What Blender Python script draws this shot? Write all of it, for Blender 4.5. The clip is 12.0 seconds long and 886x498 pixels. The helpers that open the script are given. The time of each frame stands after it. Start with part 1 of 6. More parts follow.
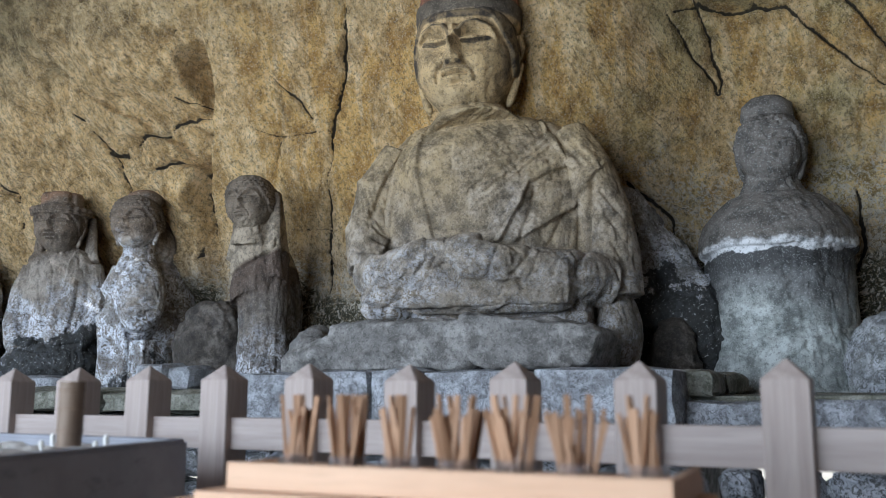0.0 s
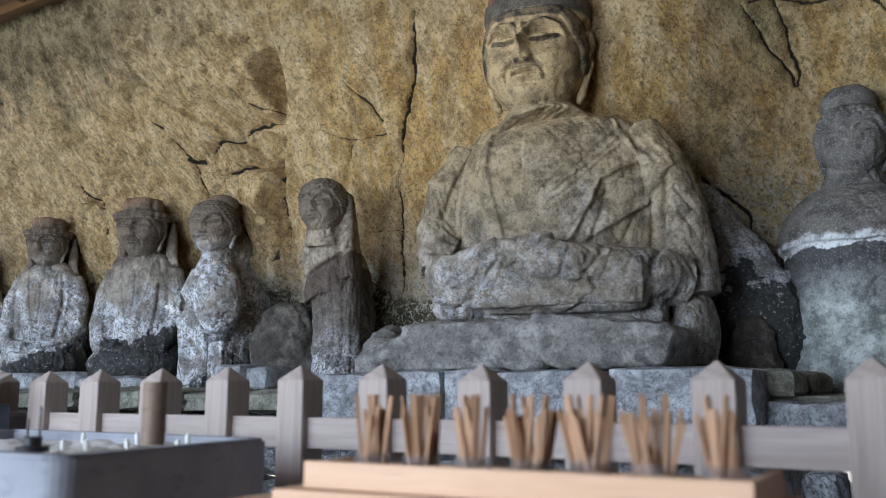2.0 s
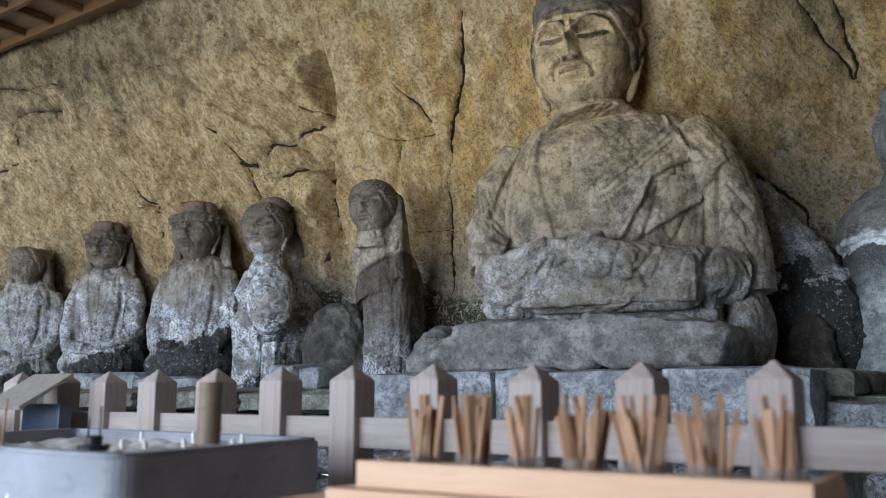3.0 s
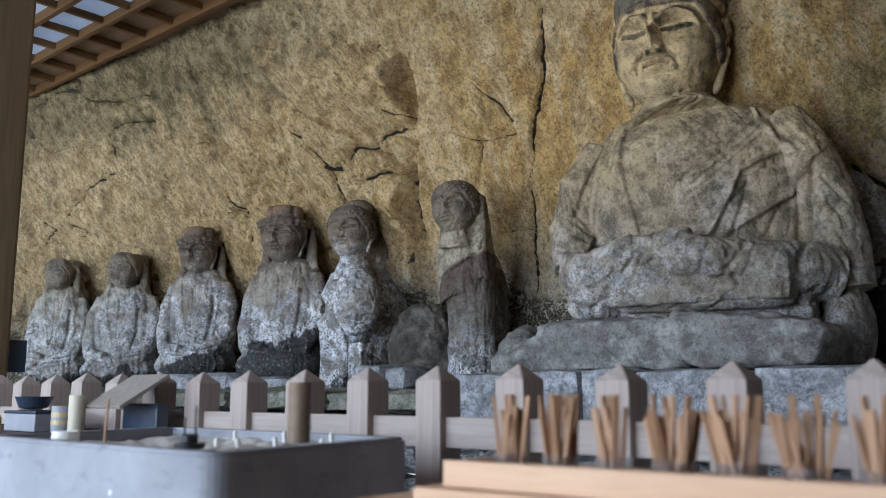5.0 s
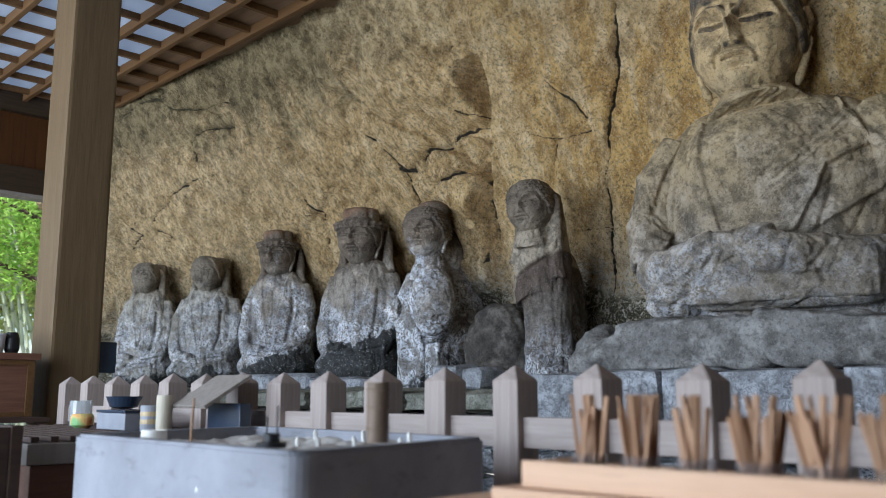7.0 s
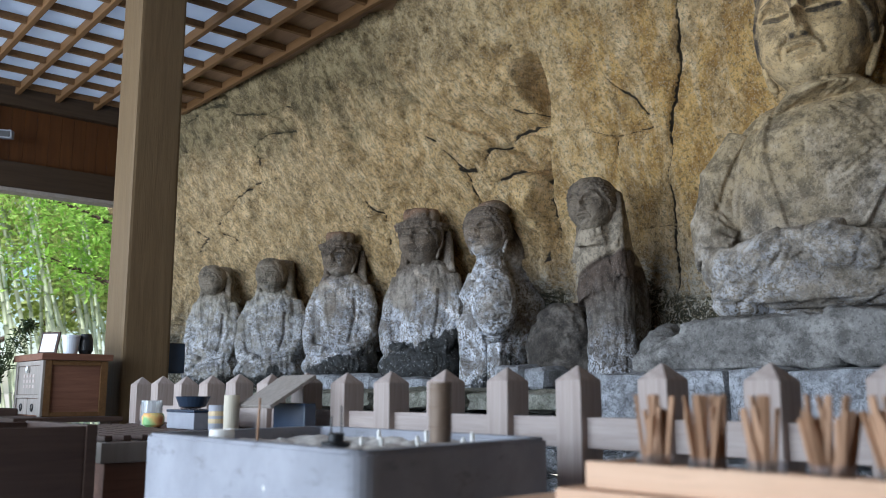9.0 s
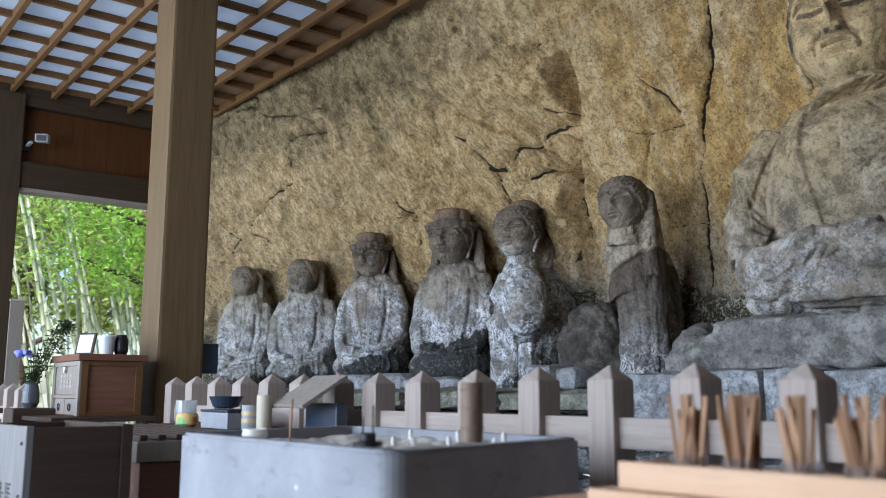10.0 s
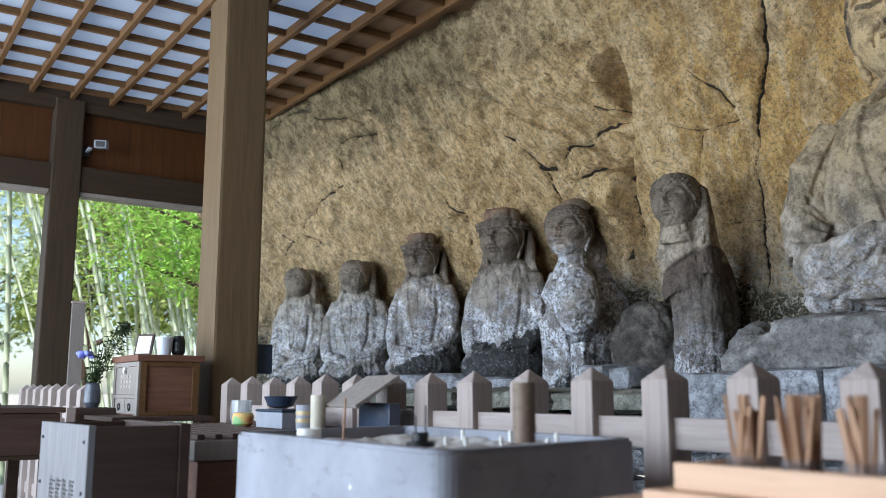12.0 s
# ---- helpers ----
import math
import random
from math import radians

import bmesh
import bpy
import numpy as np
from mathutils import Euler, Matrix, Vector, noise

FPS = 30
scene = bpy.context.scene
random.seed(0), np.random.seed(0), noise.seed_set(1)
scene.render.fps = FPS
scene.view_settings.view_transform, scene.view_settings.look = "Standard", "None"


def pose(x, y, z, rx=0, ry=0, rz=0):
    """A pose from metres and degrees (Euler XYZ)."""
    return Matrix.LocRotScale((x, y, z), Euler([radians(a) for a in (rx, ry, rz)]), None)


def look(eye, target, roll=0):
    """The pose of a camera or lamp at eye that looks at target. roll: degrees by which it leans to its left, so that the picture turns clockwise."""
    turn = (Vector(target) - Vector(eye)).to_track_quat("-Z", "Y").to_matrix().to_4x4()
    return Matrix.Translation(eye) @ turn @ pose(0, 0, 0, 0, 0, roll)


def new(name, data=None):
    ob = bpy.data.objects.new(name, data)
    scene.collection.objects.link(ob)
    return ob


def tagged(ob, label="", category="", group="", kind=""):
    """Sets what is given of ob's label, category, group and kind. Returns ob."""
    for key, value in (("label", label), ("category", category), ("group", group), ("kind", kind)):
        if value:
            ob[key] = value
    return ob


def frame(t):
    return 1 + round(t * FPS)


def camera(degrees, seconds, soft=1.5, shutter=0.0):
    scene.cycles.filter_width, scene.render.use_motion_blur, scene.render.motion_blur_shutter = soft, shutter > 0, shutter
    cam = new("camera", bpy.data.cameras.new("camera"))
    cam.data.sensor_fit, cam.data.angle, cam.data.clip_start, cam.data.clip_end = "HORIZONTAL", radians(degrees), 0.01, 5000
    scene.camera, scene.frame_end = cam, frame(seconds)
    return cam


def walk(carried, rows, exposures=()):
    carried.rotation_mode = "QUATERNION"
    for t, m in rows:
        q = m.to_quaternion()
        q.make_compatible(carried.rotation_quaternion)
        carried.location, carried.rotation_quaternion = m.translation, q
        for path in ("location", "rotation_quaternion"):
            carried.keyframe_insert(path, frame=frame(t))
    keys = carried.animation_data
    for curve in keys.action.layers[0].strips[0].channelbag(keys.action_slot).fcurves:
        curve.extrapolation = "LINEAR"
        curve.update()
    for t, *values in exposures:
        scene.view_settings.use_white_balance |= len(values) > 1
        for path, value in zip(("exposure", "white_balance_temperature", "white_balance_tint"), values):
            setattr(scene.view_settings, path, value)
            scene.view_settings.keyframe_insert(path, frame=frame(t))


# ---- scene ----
cam = camera(53.43, 12.0, soft=0.9)
cam.data.dof.use_dof = True
cam.data.dof.focus_distance = 5.2
cam.data.dof.aperture_fstop = 2.8
PATH = [
    (0.0, pose(-0.0580, 0.0685, 0.950, 99.262, 0, 27.586)),
    (0.5, pose(-0.0580, 0.0685, 0.950, 99.262, 0, 28.622)),
    (1.0, pose(-0.0580, 0.0685, 0.950, 99.262, 0, 29.716)),
    (1.5, pose(-0.0580, 0.0685, 0.950, 99.262, 0, 30.869)),
    (2.0, pose(-0.0580, 0.0685, 0.950, 99.262, 0, 32.276)),
    (2.5, pose(-0.0580, 0.0685, 0.950, 99.262, 0, 34.011)),
    (4.5, pose(-0.0580, 0.0685, 0.950, 99.262, 0, 39.547)),
    (5.0, pose(-0.0580, 0.0685, 0.950, 99.262, 0, 41.042)),
    (5.5, pose(-0.0580, 0.0685, 0.950, 99.262, 0, 42.289)),
    (6.0, pose(-0.0580, 0.0685, 0.950, 99.262, 0, 43.547)),
    (6.5, pose(-0.0580, 0.0685, 0.950, 99.262, 0, 44.820)),
    (7.0, pose(-0.0580, 0.0685, 0.950, 99.262, 0, 45.990)),
    (9.0, pose(-0.0580, 0.0685, 0.950, 99.262, 0, 49.991)),
    (9.5, pose(-0.0580, 0.0685, 0.950, 99.262, 0, 51.076)),
    (10.0, pose(-0.0580, 0.0685, 0.950, 99.262, 0, 51.996)),
    (10.5, pose(-0.0580, 0.0685, 0.950, 99.262, 0, 52.909)),
    (11.0, pose(-0.0580, 0.0685, 0.950, 99.262, 0, 53.875)),
    (11.5, pose(-0.0580, 0.0685, 0.950, 99.262, 0, 54.544)),
    (12.0, pose(-0.0580, 0.0685, 0.950, 99.262, 0, 55.338)),
]
walk(cam, PATH, [(0.0, 0.34, 6000, 10), (5.5, 0.12, 6000, 10), (9.0, 0.16, 6000, 10), (12.0, 0.29, 6000, 10)])

# ---- light: open front of the shelter, sun and sky outside ----
world = bpy.data.worlds.new("sky")
scene.world = world
world.use_nodes = True
wn = world.node_tree
sky = wn.nodes.new("ShaderNodeTexSky")
sky.sky_type = "NISHITA"
sky.sun_disc = False
sky.sun_elevation = radians(51)
sky.sun_rotation = radians(128)
wn.links.new(sky.outputs[0], wn.nodes["Background"].inputs[0])
wn.nodes["Background"].inputs[1].default_value = 0.15


def lamp(name, kind, m, energy, color=(1, 1, 1)):
    data = bpy.data.lights.new(name, kind)
    data.energy, data.color = energy, color
    ob = new(name, data)
    ob.matrix_world = m
    return ob


sun = lamp("sun", "SUN", look((9, -7, 14), (0, 0, 0)), 5.0, (1.0, 0.95, 0.86))
sun.data.angle = radians(0.5)
front = lamp("daylight_front", "AREA", look((-4.85, -3.05, 1.9), (-4.2, 4.5, 1.9)), 545, (0.81, 0.905, 1.0))
front.data.shape, front.data.size, front.data.size_y = "RECTANGLE", 8.7, 2.9


# ---- material helpers ----
class Nodes:
    def __init__(self, name):
        self.mat = bpy.data.materials.new(name)
        self.mat.use_nodes = True
        self.t = self.mat.node_tree
        self.bsdf = self.t.nodes["Principled BSDF"]
        self.pos = self.t.nodes.new("ShaderNodeTexCoord").outputs["Object"]

    def link(self, a, b):
        self.t.links.new(a, b)

    def geo(self):
        return self.t.nodes.new("ShaderNodeNewGeometry").outputs["Position"]

    def noise(self, scale, detail=6, rough=0.6, stretch=(1, 1, 1), vec=None, dist=0.0):
        mp = self.t.nodes.new("ShaderNodeMapping")
        mp.inputs["Scale"].default_value = stretch
        self.link(vec or self.pos, mp.inputs["Vector"])
        n = self.t.nodes.new("ShaderNodeTexNoise")
        n.inputs["Scale"].default_value = scale
        n.inputs["Detail"].default_value = detail
        n.inputs["Roughness"].default_value = rough
        n.inputs["Distortion"].default_value = dist
        self.link(mp.outputs[0], n.inputs["Vector"])
        return n.outputs["Fac"]

    def step(self, v, lo, hi, a=0.0, b=1.0):
        n = self.t.nodes.new("ShaderNodeMapRange")
        n.interpolation_type = "SMOOTHSTEP"
        for i, q in enumerate((lo, hi, a, b)):
            n.inputs[1 + i].default_value = q
        self.link(v, n.inputs[0])
        return n.outputs[0]

    def math(self, op, a, b=0.0, c=0.25):
        n = self.t.nodes.new("ShaderNodeMath")
        n.operation = op
        for i, q in enumerate((a, b, c)):
            if isinstance(q, (int, float)):
                n.inputs[i].default_value = q
            else:
                self.link(q, n.inputs[i])
        return n.outputs[0]

    def axis(self, k, vec=None):
        n = self.t.nodes.new("ShaderNodeSeparateXYZ")
        self.link(vec or self.geo(), n.inputs[0])
        return n.outputs[k]

    def ramp(self, v, *stops):
        n = self.t.nodes.new("ShaderNodeValToRGB")
        els = n.color_ramp.elements
        while len(els) < len(stops):
            els.new(0.5)
        for e, (p, c) in zip(els, stops):
            e.position, e.color = p, (*c, 1)
        self.link(v, n.inputs[0])
        return n.outputs[0]

    def mix(self, f, a, b, mode="MIX"):
        n = self.t.nodes.new("ShaderNodeMix")
        n.data_type, n.blend_type = "RGBA", mode
        for i, q in ((0, f), (6, a), (7, b)):
            if isinstance(q, (int, float)):
                n.inputs[i].default_value = q
            elif isinstance(q, tuple):
                n.inputs[i].default_value = (*q, 1)
            else:
                self.link(q, n.inputs[i])
        return n.outputs[2]

    def random(self):
        return self.t.nodes.new("ShaderNodeObjectInfo").outputs["Random"]

    def bump(self, v, strength, dist):
        n = self.t.nodes.new("ShaderNodeBump")
        n.inputs["Strength"].default_value = strength
        n.inputs["Distance"].default_value = dist
        self.link(v, n.inputs["Height"])
        self.link(n.outputs[0], self.bsdf.inputs["Normal"])

    def done(self, color, rough=0.9, metal=0.0):
        b = self.bsdf.inputs
        for k, q in (("Base Color", color), ("Roughness", rough), ("Metallic", metal)):
            if isinstance(q, tuple):
                b[k].default_value = (*q, 1)
            elif isinstance(q, (int, float)):
                b[k].default_value = q
            else:
                self.link(q, b[k])
        return self.mat


def wood(name, a, b, axis=0, rough=0.6, scale=1.0):
    n = Nodes(name)
    st = [14.0 * scale] * 3
    st[axis] = 0.9 * scale
    g = n.noise(2.2, 5, 0.6, tuple(st), dist=0.6)
    fine = n.noise(9, 3, 0.6, tuple(st))
    big = n.noise(1.3, 3, 0.5)
    c = n.ramp(g, (0.3, a), (0.7, b))
    c = n.mix(n.step(fine, 0.5, 0.8, 0, 0.35), c, tuple(q * 0.55 for q in a))
    c = n.mix(n.step(big, 0.35, 0.7, 0.0, 0.3), c, tuple(q * 0.7 for q in b))
    c = n.mix(n.step(n.random(), 0, 1, 0.0, 0.28), c, tuple(q * 0.6 for q in b))
    n.bump(n.math("ADD", g, fine), 0.25, 0.004)
    n.bsdf.inputs["Specular IOR Level"].default_value = 0.25
    return n.done(c, rough)


def stone(name, base, dark, light, white=None, wet=None, scale=1.0, warm=None, caps=(), amount=0.8, stray=1.9, slant=None, paint=0.0):
    """Weathered tuff. white, wet: (height, spread) of pale crust and of blackish growth; slant: slope and x of the tilted bands; warm, caps: (colour, height, spread)."""
    n = Nodes(name)
    p = n.geo()
    z = n.axis(2, p)
    edge = z
    if slant:
        edge = n.math("SUBTRACT", z, n.math("MULTIPLY", n.math("SUBTRACT", n.axis(0, p), slant[1]), slant[0]))
    big = n.noise(2.6 * scale, 6, 0.65, vec=p)
    mid = n.noise(10 * scale, 8, 0.7, vec=p)
    fine = n.noise(60 * scale, 6, 0.75, vec=p)
    pit = n.noise(110 * scale, 3, 0.7, vec=p)
    c = n.ramp(mid, (0.40, dark), (0.5, base), (0.60, light))
    c = n.mix(n.step(big, 0.44, 0.56, 0, 0.55), c, tuple(q * 0.6 for q in base))
    for patch in (warm, *caps):
        if patch:
            wander = patch[3] if len(patch) > 3 else 3.0 * patch[2]
            f = n.step(n.math("ADD", edge, n.math("MULTIPLY", n.math("SUBTRACT", big, 0.5), wander)), patch[1] - patch[2], patch[1] + patch[2])
            c = n.mix(n.math("MULTIPLY", f, 0.9), c, n.mix(n.step(mid, 0.40, 0.54), tuple(q * 0.5 for q in patch[0]), patch[0]))
    c = n.mix(n.step(fine, 0.53, 0.58, 0, 0.45), c, tuple(q * 0.4 for q in dark))
    c = n.mix(n.step(pit, 0.57, 0.61, 0, 0.22), c, tuple(min(1, q * 1.4) for q in light))
    if white:
        f = n.step(n.math("ADD", z, n.math("MULTIPLY", n.math("SUBTRACT", big, 0.5), 1.6)), white[0] - white[1], white[0] + white[1], 1.0, 0.0)
        patchy = n.step(n.noise(6.5, 7, 0.72, vec=p, dist=0.5), 0.44, 0.52)
        spot = n.step(n.noise(38 * scale, 7, 0.78, vec=p, dist=1.4), 0.465, 0.50)
        cover = n.math("MULTIPLY", n.math("MULTIPLY", f, spot), n.math("MULTIPLY_ADD", patchy, 0.7, 0.3))
        c = n.mix(n.math("MULTIPLY", f, 0.55 * amount), c, tuple(q * 0.55 for q in dark))
        c = n.mix(n.math("MULTIPLY", cover, amount), c, n.mix(n.step(mid, 0.42, 0.58), (0.50, 0.52, 0.57), (0.80, 0.82, 0.88)))
    if wet:
        f = n.step(n.math("ADD", edge, n.math("MULTIPLY", n.math("SUBTRACT", n.noise(4.5, 7, 0.7, vec=p), 0.5), stray)), wet[0] - wet[1], wet[0] + wet[1], 1.0, 0.0)
        c = n.mix(n.math("MULTIPLY", f, 0.93), c, n.mix(n.step(n.noise(60, 4, 0.75, vec=p), 0.6, 0.66), (0.022, 0.023, 0.022), (0.5, 0.52, 0.5)))
    if paint:
        # old dark paint left on brows, lids, lips and hair
        old = n.t.nodes.new("ShaderNodeAttribute")
        old.attribute_name = "ink"
        f = n.math("MULTIPLY", n.step(old.outputs["Fac"], 0.15, 0.55, 0.0, paint), n.step(mid, 0.40, 0.55, 1.0, 0.65))
        c = n.mix(f, c, (0.045, 0.038, 0.034))
    n.bump(n.math("ADD", mid, n.math("MULTIPLY", fine, 0.5)), 0.9, 0.015)
    return n.done(c, 0.92)


def plain(name, color, rough=0.6, metal=0.0, vary=0.25, scale=12):
    n = Nodes(name)
    g = n.noise(scale, 5, 0.6)
    c = n.mix(n.step(g, 0.35, 0.7, 0, vary), color, tuple(q * 0.5 for q in color))
    n.bump(g, 0.12, 0.003)
    return n.done(c, rough, metal)


# ---- mesh helpers ----
def part(name, bm, material, parent=None, label="", m=None, smooth=False):
    me = bpy.data.meshes.new(name)
    bm.normal_update()
    bm.to_mesh(me)
    bm.free()
    me.materials.append(material)
    if smooth:
        me.polygons.foreach_set("use_smooth", [True] * len(me.polygons))
    ob = new(name, me)
    if parent:
        ob.parent = parent
    if m is not None:
        ob.matrix_basis = m
    if label:
        tagged(ob, label)
    return ob


def thing(name, at, label, category, group="", rz=0.0):
    ob = new(name)
    ob.empty_display_size = 0.1
    ob.matrix_basis = pose(*at, 0, 0, rz)
    return tagged(ob, label, category, group)


def add_box(bm, lo, hi, bevel=0.0, m=None):
    c = [(a + b) / 2 for a, b in zip(lo, hi)]
    s = [abs(b - a) for a, b in zip(lo, hi)]
    r = bmesh.ops.create_cube(bm, size=1, matrix=(m or Matrix()) @ Matrix.Translation(c) @ Matrix.Diagonal((*s, 1)))
    if bevel:
        es = list({e for v in r["verts"] for e in v.link_edges})
        bmesh.ops.bevel(bm, geom=es, offset=bevel, segments=2, affect="EDGES", profile=0.6)
    return bm


def box(lo, hi, bevel=0.0, m=None):
    return add_box(bmesh.new(), lo, hi, bevel, m)


def add_blob(bm, c, r, rot=(0, 0, 0), seg=20):
    m = Matrix.LocRotScale(c, Euler([radians(a) for a in rot]), r if hasattr(r, "__len__") else (r, r, r))
    bmesh.ops.create_uvsphere(bm, u_segments=seg, v_segments=seg // 2 + 2, radius=1, matrix=m)


def add_tube(bm, pts, radii, sides=10, caps=True):
    pts = [Vector(p) for p in pts]
    if not hasattr(radii, "__len__"):
        radii = [radii] * len(pts)
    rings = []
    for i, p in enumerate(pts):
        d = (pts[min(i + 1, len(pts) - 1)] - pts[max(i - 1, 0)]).normalized()
        q = d.to_track_quat("Z", "Y")
        rings.append([bm.verts.new(p + q @ Vector((math.cos(a) * radii[i], math.sin(a) * radii[i], 0))) for a in [2 * math.pi * k / sides for k in range(sides)]])
    for a, b in zip(rings, rings[1:]):
        for k in range(sides):
            bm.faces.new((a[k], a[(k + 1) % sides], b[(k + 1) % sides], b[k]))
    if caps:
        bm.faces.new(rings[0][::-1])
        bm.faces.new(rings[-1])
    return bm


def add_lathe(bm, profile, sides=24, c=(0, 0, 0)):
    rings = [[bm.verts.new((c[0] + r * math.cos(2 * math.pi * k / sides), c[1] + r * math.sin(2 * math.pi * k / sides), c[2] + z)) for k in range(sides)] for r, z in profile]
    for a, b in zip(rings, rings[1:]):
        for k in range(sides):
            bm.faces.new((a[k], a[(k + 1) % sides], b[(k + 1) % sides], b[k]))
    bm.faces.new(rings[0][::-1])
    bm.faces.new(rings[-1])
    return bm


def vnoise(x, y, scale, octaves=5, seed=0, gain=0.5):
    """Fractal value noise on arrays, about -1 to 1."""
    rng = np.random.RandomState(seed)
    table = rng.rand(256, 256) * 2 - 1
    out, amp, tot = np.zeros_like(x), 1.0, 0.0
    for o in range(octaves):
        u, v = x * scale + 37.1 * o, y * scale + 11.7 * o
        i, j = np.floor(u).astype(int), np.floor(v).astype(int)
        a, b = u - i, v - j
        a, b = a * a * (3 - 2 * a), b * b * (3 - 2 * b)
        t = lambda p, q: table[(i + p) % 256, (j + q) % 256]
        out += amp * ((t(0, 0) * (1 - a) + t(1, 0) * a) * (1 - b) + (t(0, 1) * (1 - a) + t(1, 1) * a) * b)
        tot += amp
        amp *= gain
        scale *= 2.03
    return out / tot


def ss(v, lo, hi):
    t = np.clip((v - lo) / (hi - lo), 0, 1)
    return t * t * (3 - 2 * t)


def grid_mesh(name, co, nu, nv, material, closed=False):
    """A mesh from a (nv, nu, 3) sheet of places."""
    me = bpy.data.meshes.new(name)
    idx = np.arange(nu * nv).reshape(nv, nu)
    f = np.stack([idx[:-1, :-1], idx[:-1, 1:], idx[1:, 1:], idx[1:, :-1]], -1).reshape(-1, 4)
    me.vertices.add(nu * nv)
    me.vertices.foreach_set("co", co.reshape(-1).astype(np.float32))
    me.loops.add(f.size)
    me.loops.foreach_set("vertex_index", f.reshape(-1).astype(np.int32))
    me.polygons.add(len(f))
    me.polygons.foreach_set("loop_start", np.arange(0, f.size, 4, dtype=np.int32))
    me.polygons.foreach_set("use_smooth", [True] * len(f))
    me.update(calc_edges=True)
    me.materials.append(material)
    return new(name, me)


def sculpt(name, bm, material, voxel, label, rough=0.012, smooth=3, category="stone statue", group=""):
    """One fused, worn stone mesh out of overlapping solids."""
    ob = part(name, bm, material)
    r = ob.modifiers.new("fuse", "REMESH")
    r.mode, r.voxel_size, r.use_smooth_shade = "VOXEL", voxel, True
    s = ob.modifiers.new("wear", "SMOOTH")
    s.factor, s.iterations = 0.5, smooth
    for k, (size, amp) in enumerate(((0.16, rough * 1.6), (0.045, rough))):
        tex = bpy.data.textures.new(name + "_wear", "CLOUDS")
        tex.noise_scale, tex.noise_depth = size, 3
        d = ob.modifiers.new("chips", "DISPLACE")
        d.texture, d.strength, d.mid_level, d.texture_coords = tex, amp * 2, 0.5, "LOCAL"
    return tagged(ob, label, category, group)

# ---- materials ----
def cliff_material():
    n = Nodes("tuff_cliff")
    p = n.geo()
    x, z = n.axis(0, p), n.axis(2, p)
    big = n.noise(0.9, 6, 0.65, vec=p)
    mid = n.noise(8.5, 10, 0.76, vec=p, stretch=(1.2, 1, 0.8))
    turn = n.t.nodes.new("ShaderNodeVectorRotate")
    turn.inputs["Axis"].default_value, turn.inputs["Angle"].default_value = (0, 1, 0), radians(30)
    n.link(p, turn.inputs["Vector"])
    chisel = n.noise(16, 6, 0.7, vec=turn.outputs[0], stretch=(3.2, 1, 0.7), dist=0.5)
    streak = n.noise(3.2, 6, 0.65, vec=p, stretch=(2.2, 1, 0.35), dist=0.8)
    fine = n.noise(48, 6, 0.78, vec=p)
    c = n.ramp(mid, (0.38, (0.40, 0.27, 0.115)), (0.5, (0.72, 0.525, 0.265)), (0.60, (0.92, 0.745, 0.46)))
    # grey weathering, more to the far end, and ochre near the great figure
    grey = n.ramp(mid, (0.38, (0.36, 0.275, 0.155)), (0.60, (0.90, 0.735, 0.475)))
    gx = n.step(n.math("ADD", x, n.math("MULTIPLY", n.math("SUBTRACT", big, 0.5), 6.0)), -8.6, -4.6, 0.75, 0.05)
    c = n.mix(gx, c, grey)
    ochre = n.math("MULTIPLY", n.step(streak, 0.44, 0.56), n.step(x, -4.4, -3.2, 0.15, 0.8))
    c = n.mix(ochre, c, n.mix(n.step(mid, 0.42, 0.58), (0.42, 0.235, 0.055), (0.76, 0.50, 0.16)))
    # olive growth towards the right
    ol = n.math("MULTIPLY", n.step(x, -1.9, -0.9), n.step(n.noise(2.6, 6, 0.65, vec=p), 0.4, 0.62, 0.1, 0.85))
    c = n.mix(ol, c, n.mix(n.step(mid, 0.42, 0.58), (0.20, 0.175, 0.075), (0.66, 0.58, 0.32)))
    # darker olive-grey tone on the higher rock, stronger towards the far end
    hi = n.math("MULTIPLY", n.step(n.math("ADD", z, n.math("MULTIPLY", n.math("SUBTRACT", n.noise(1.6, 7, 0.7, vec=p), 0.5), 2.2)), 2.85, 3.45, 0.0, 0.45), n.step(x, -4.6, -3.6, 1.0, 0.2))
    c = n.mix(hi, c, n.ramp(mid, (0.41, (0.13, 0.112, 0.07)), (0.59, (0.50, 0.425, 0.28))))
    # grey lower band
    lo = n.step(n.math("ADD", z, n.math("MULTIPLY", n.math("SUBTRACT", big, 0.5), 1.2)), 1.35, 2.2, 0.7, 0.0)
    c = n.mix(lo, c, n.ramp(mid, (0.42, (0.13, 0.12, 0.10)), (0.58, (0.50, 0.47, 0.41))))
    # pale lichen and black growth at the foot
    wob = n.math("MULTIPLY", n.math("SUBTRACT", n.noise(3.0, 6, 0.7, vec=p), 0.5), 1.3)
    pale = n.math("MULTIPLY", n.step(n.math("SUBTRACT", n.math("ADD", z, wob), n.step(x, -2.2, -1.5, 0.0, 0.55)), 1.5, 1.9, 1.0, 0.0), n.step(n.noise(26, 6, 0.78, vec=p, dist=1.2), 0.48, 0.53, 0, 0.85))
    c = n.mix(pale, c, (0.62, 0.62, 0.58))
    right = n.step(x, -2.2, -1.5, 0.0, 0.25)
    blk = n.step(n.math("SUBTRACT", n.math("ADD", z, wob), right), 1.42, 1.60, 0.95, 0.0)
    c = n.mix(blk, c, n.mix(n.step(n.noise(30, 5, 0.75, vec=p, dist=1.0), 0.53, 0.57), n.mix(mid, (0.012, 0.014, 0.010), (0.05, 0.06, 0.03)), (0.62, 0.62, 0.58)))
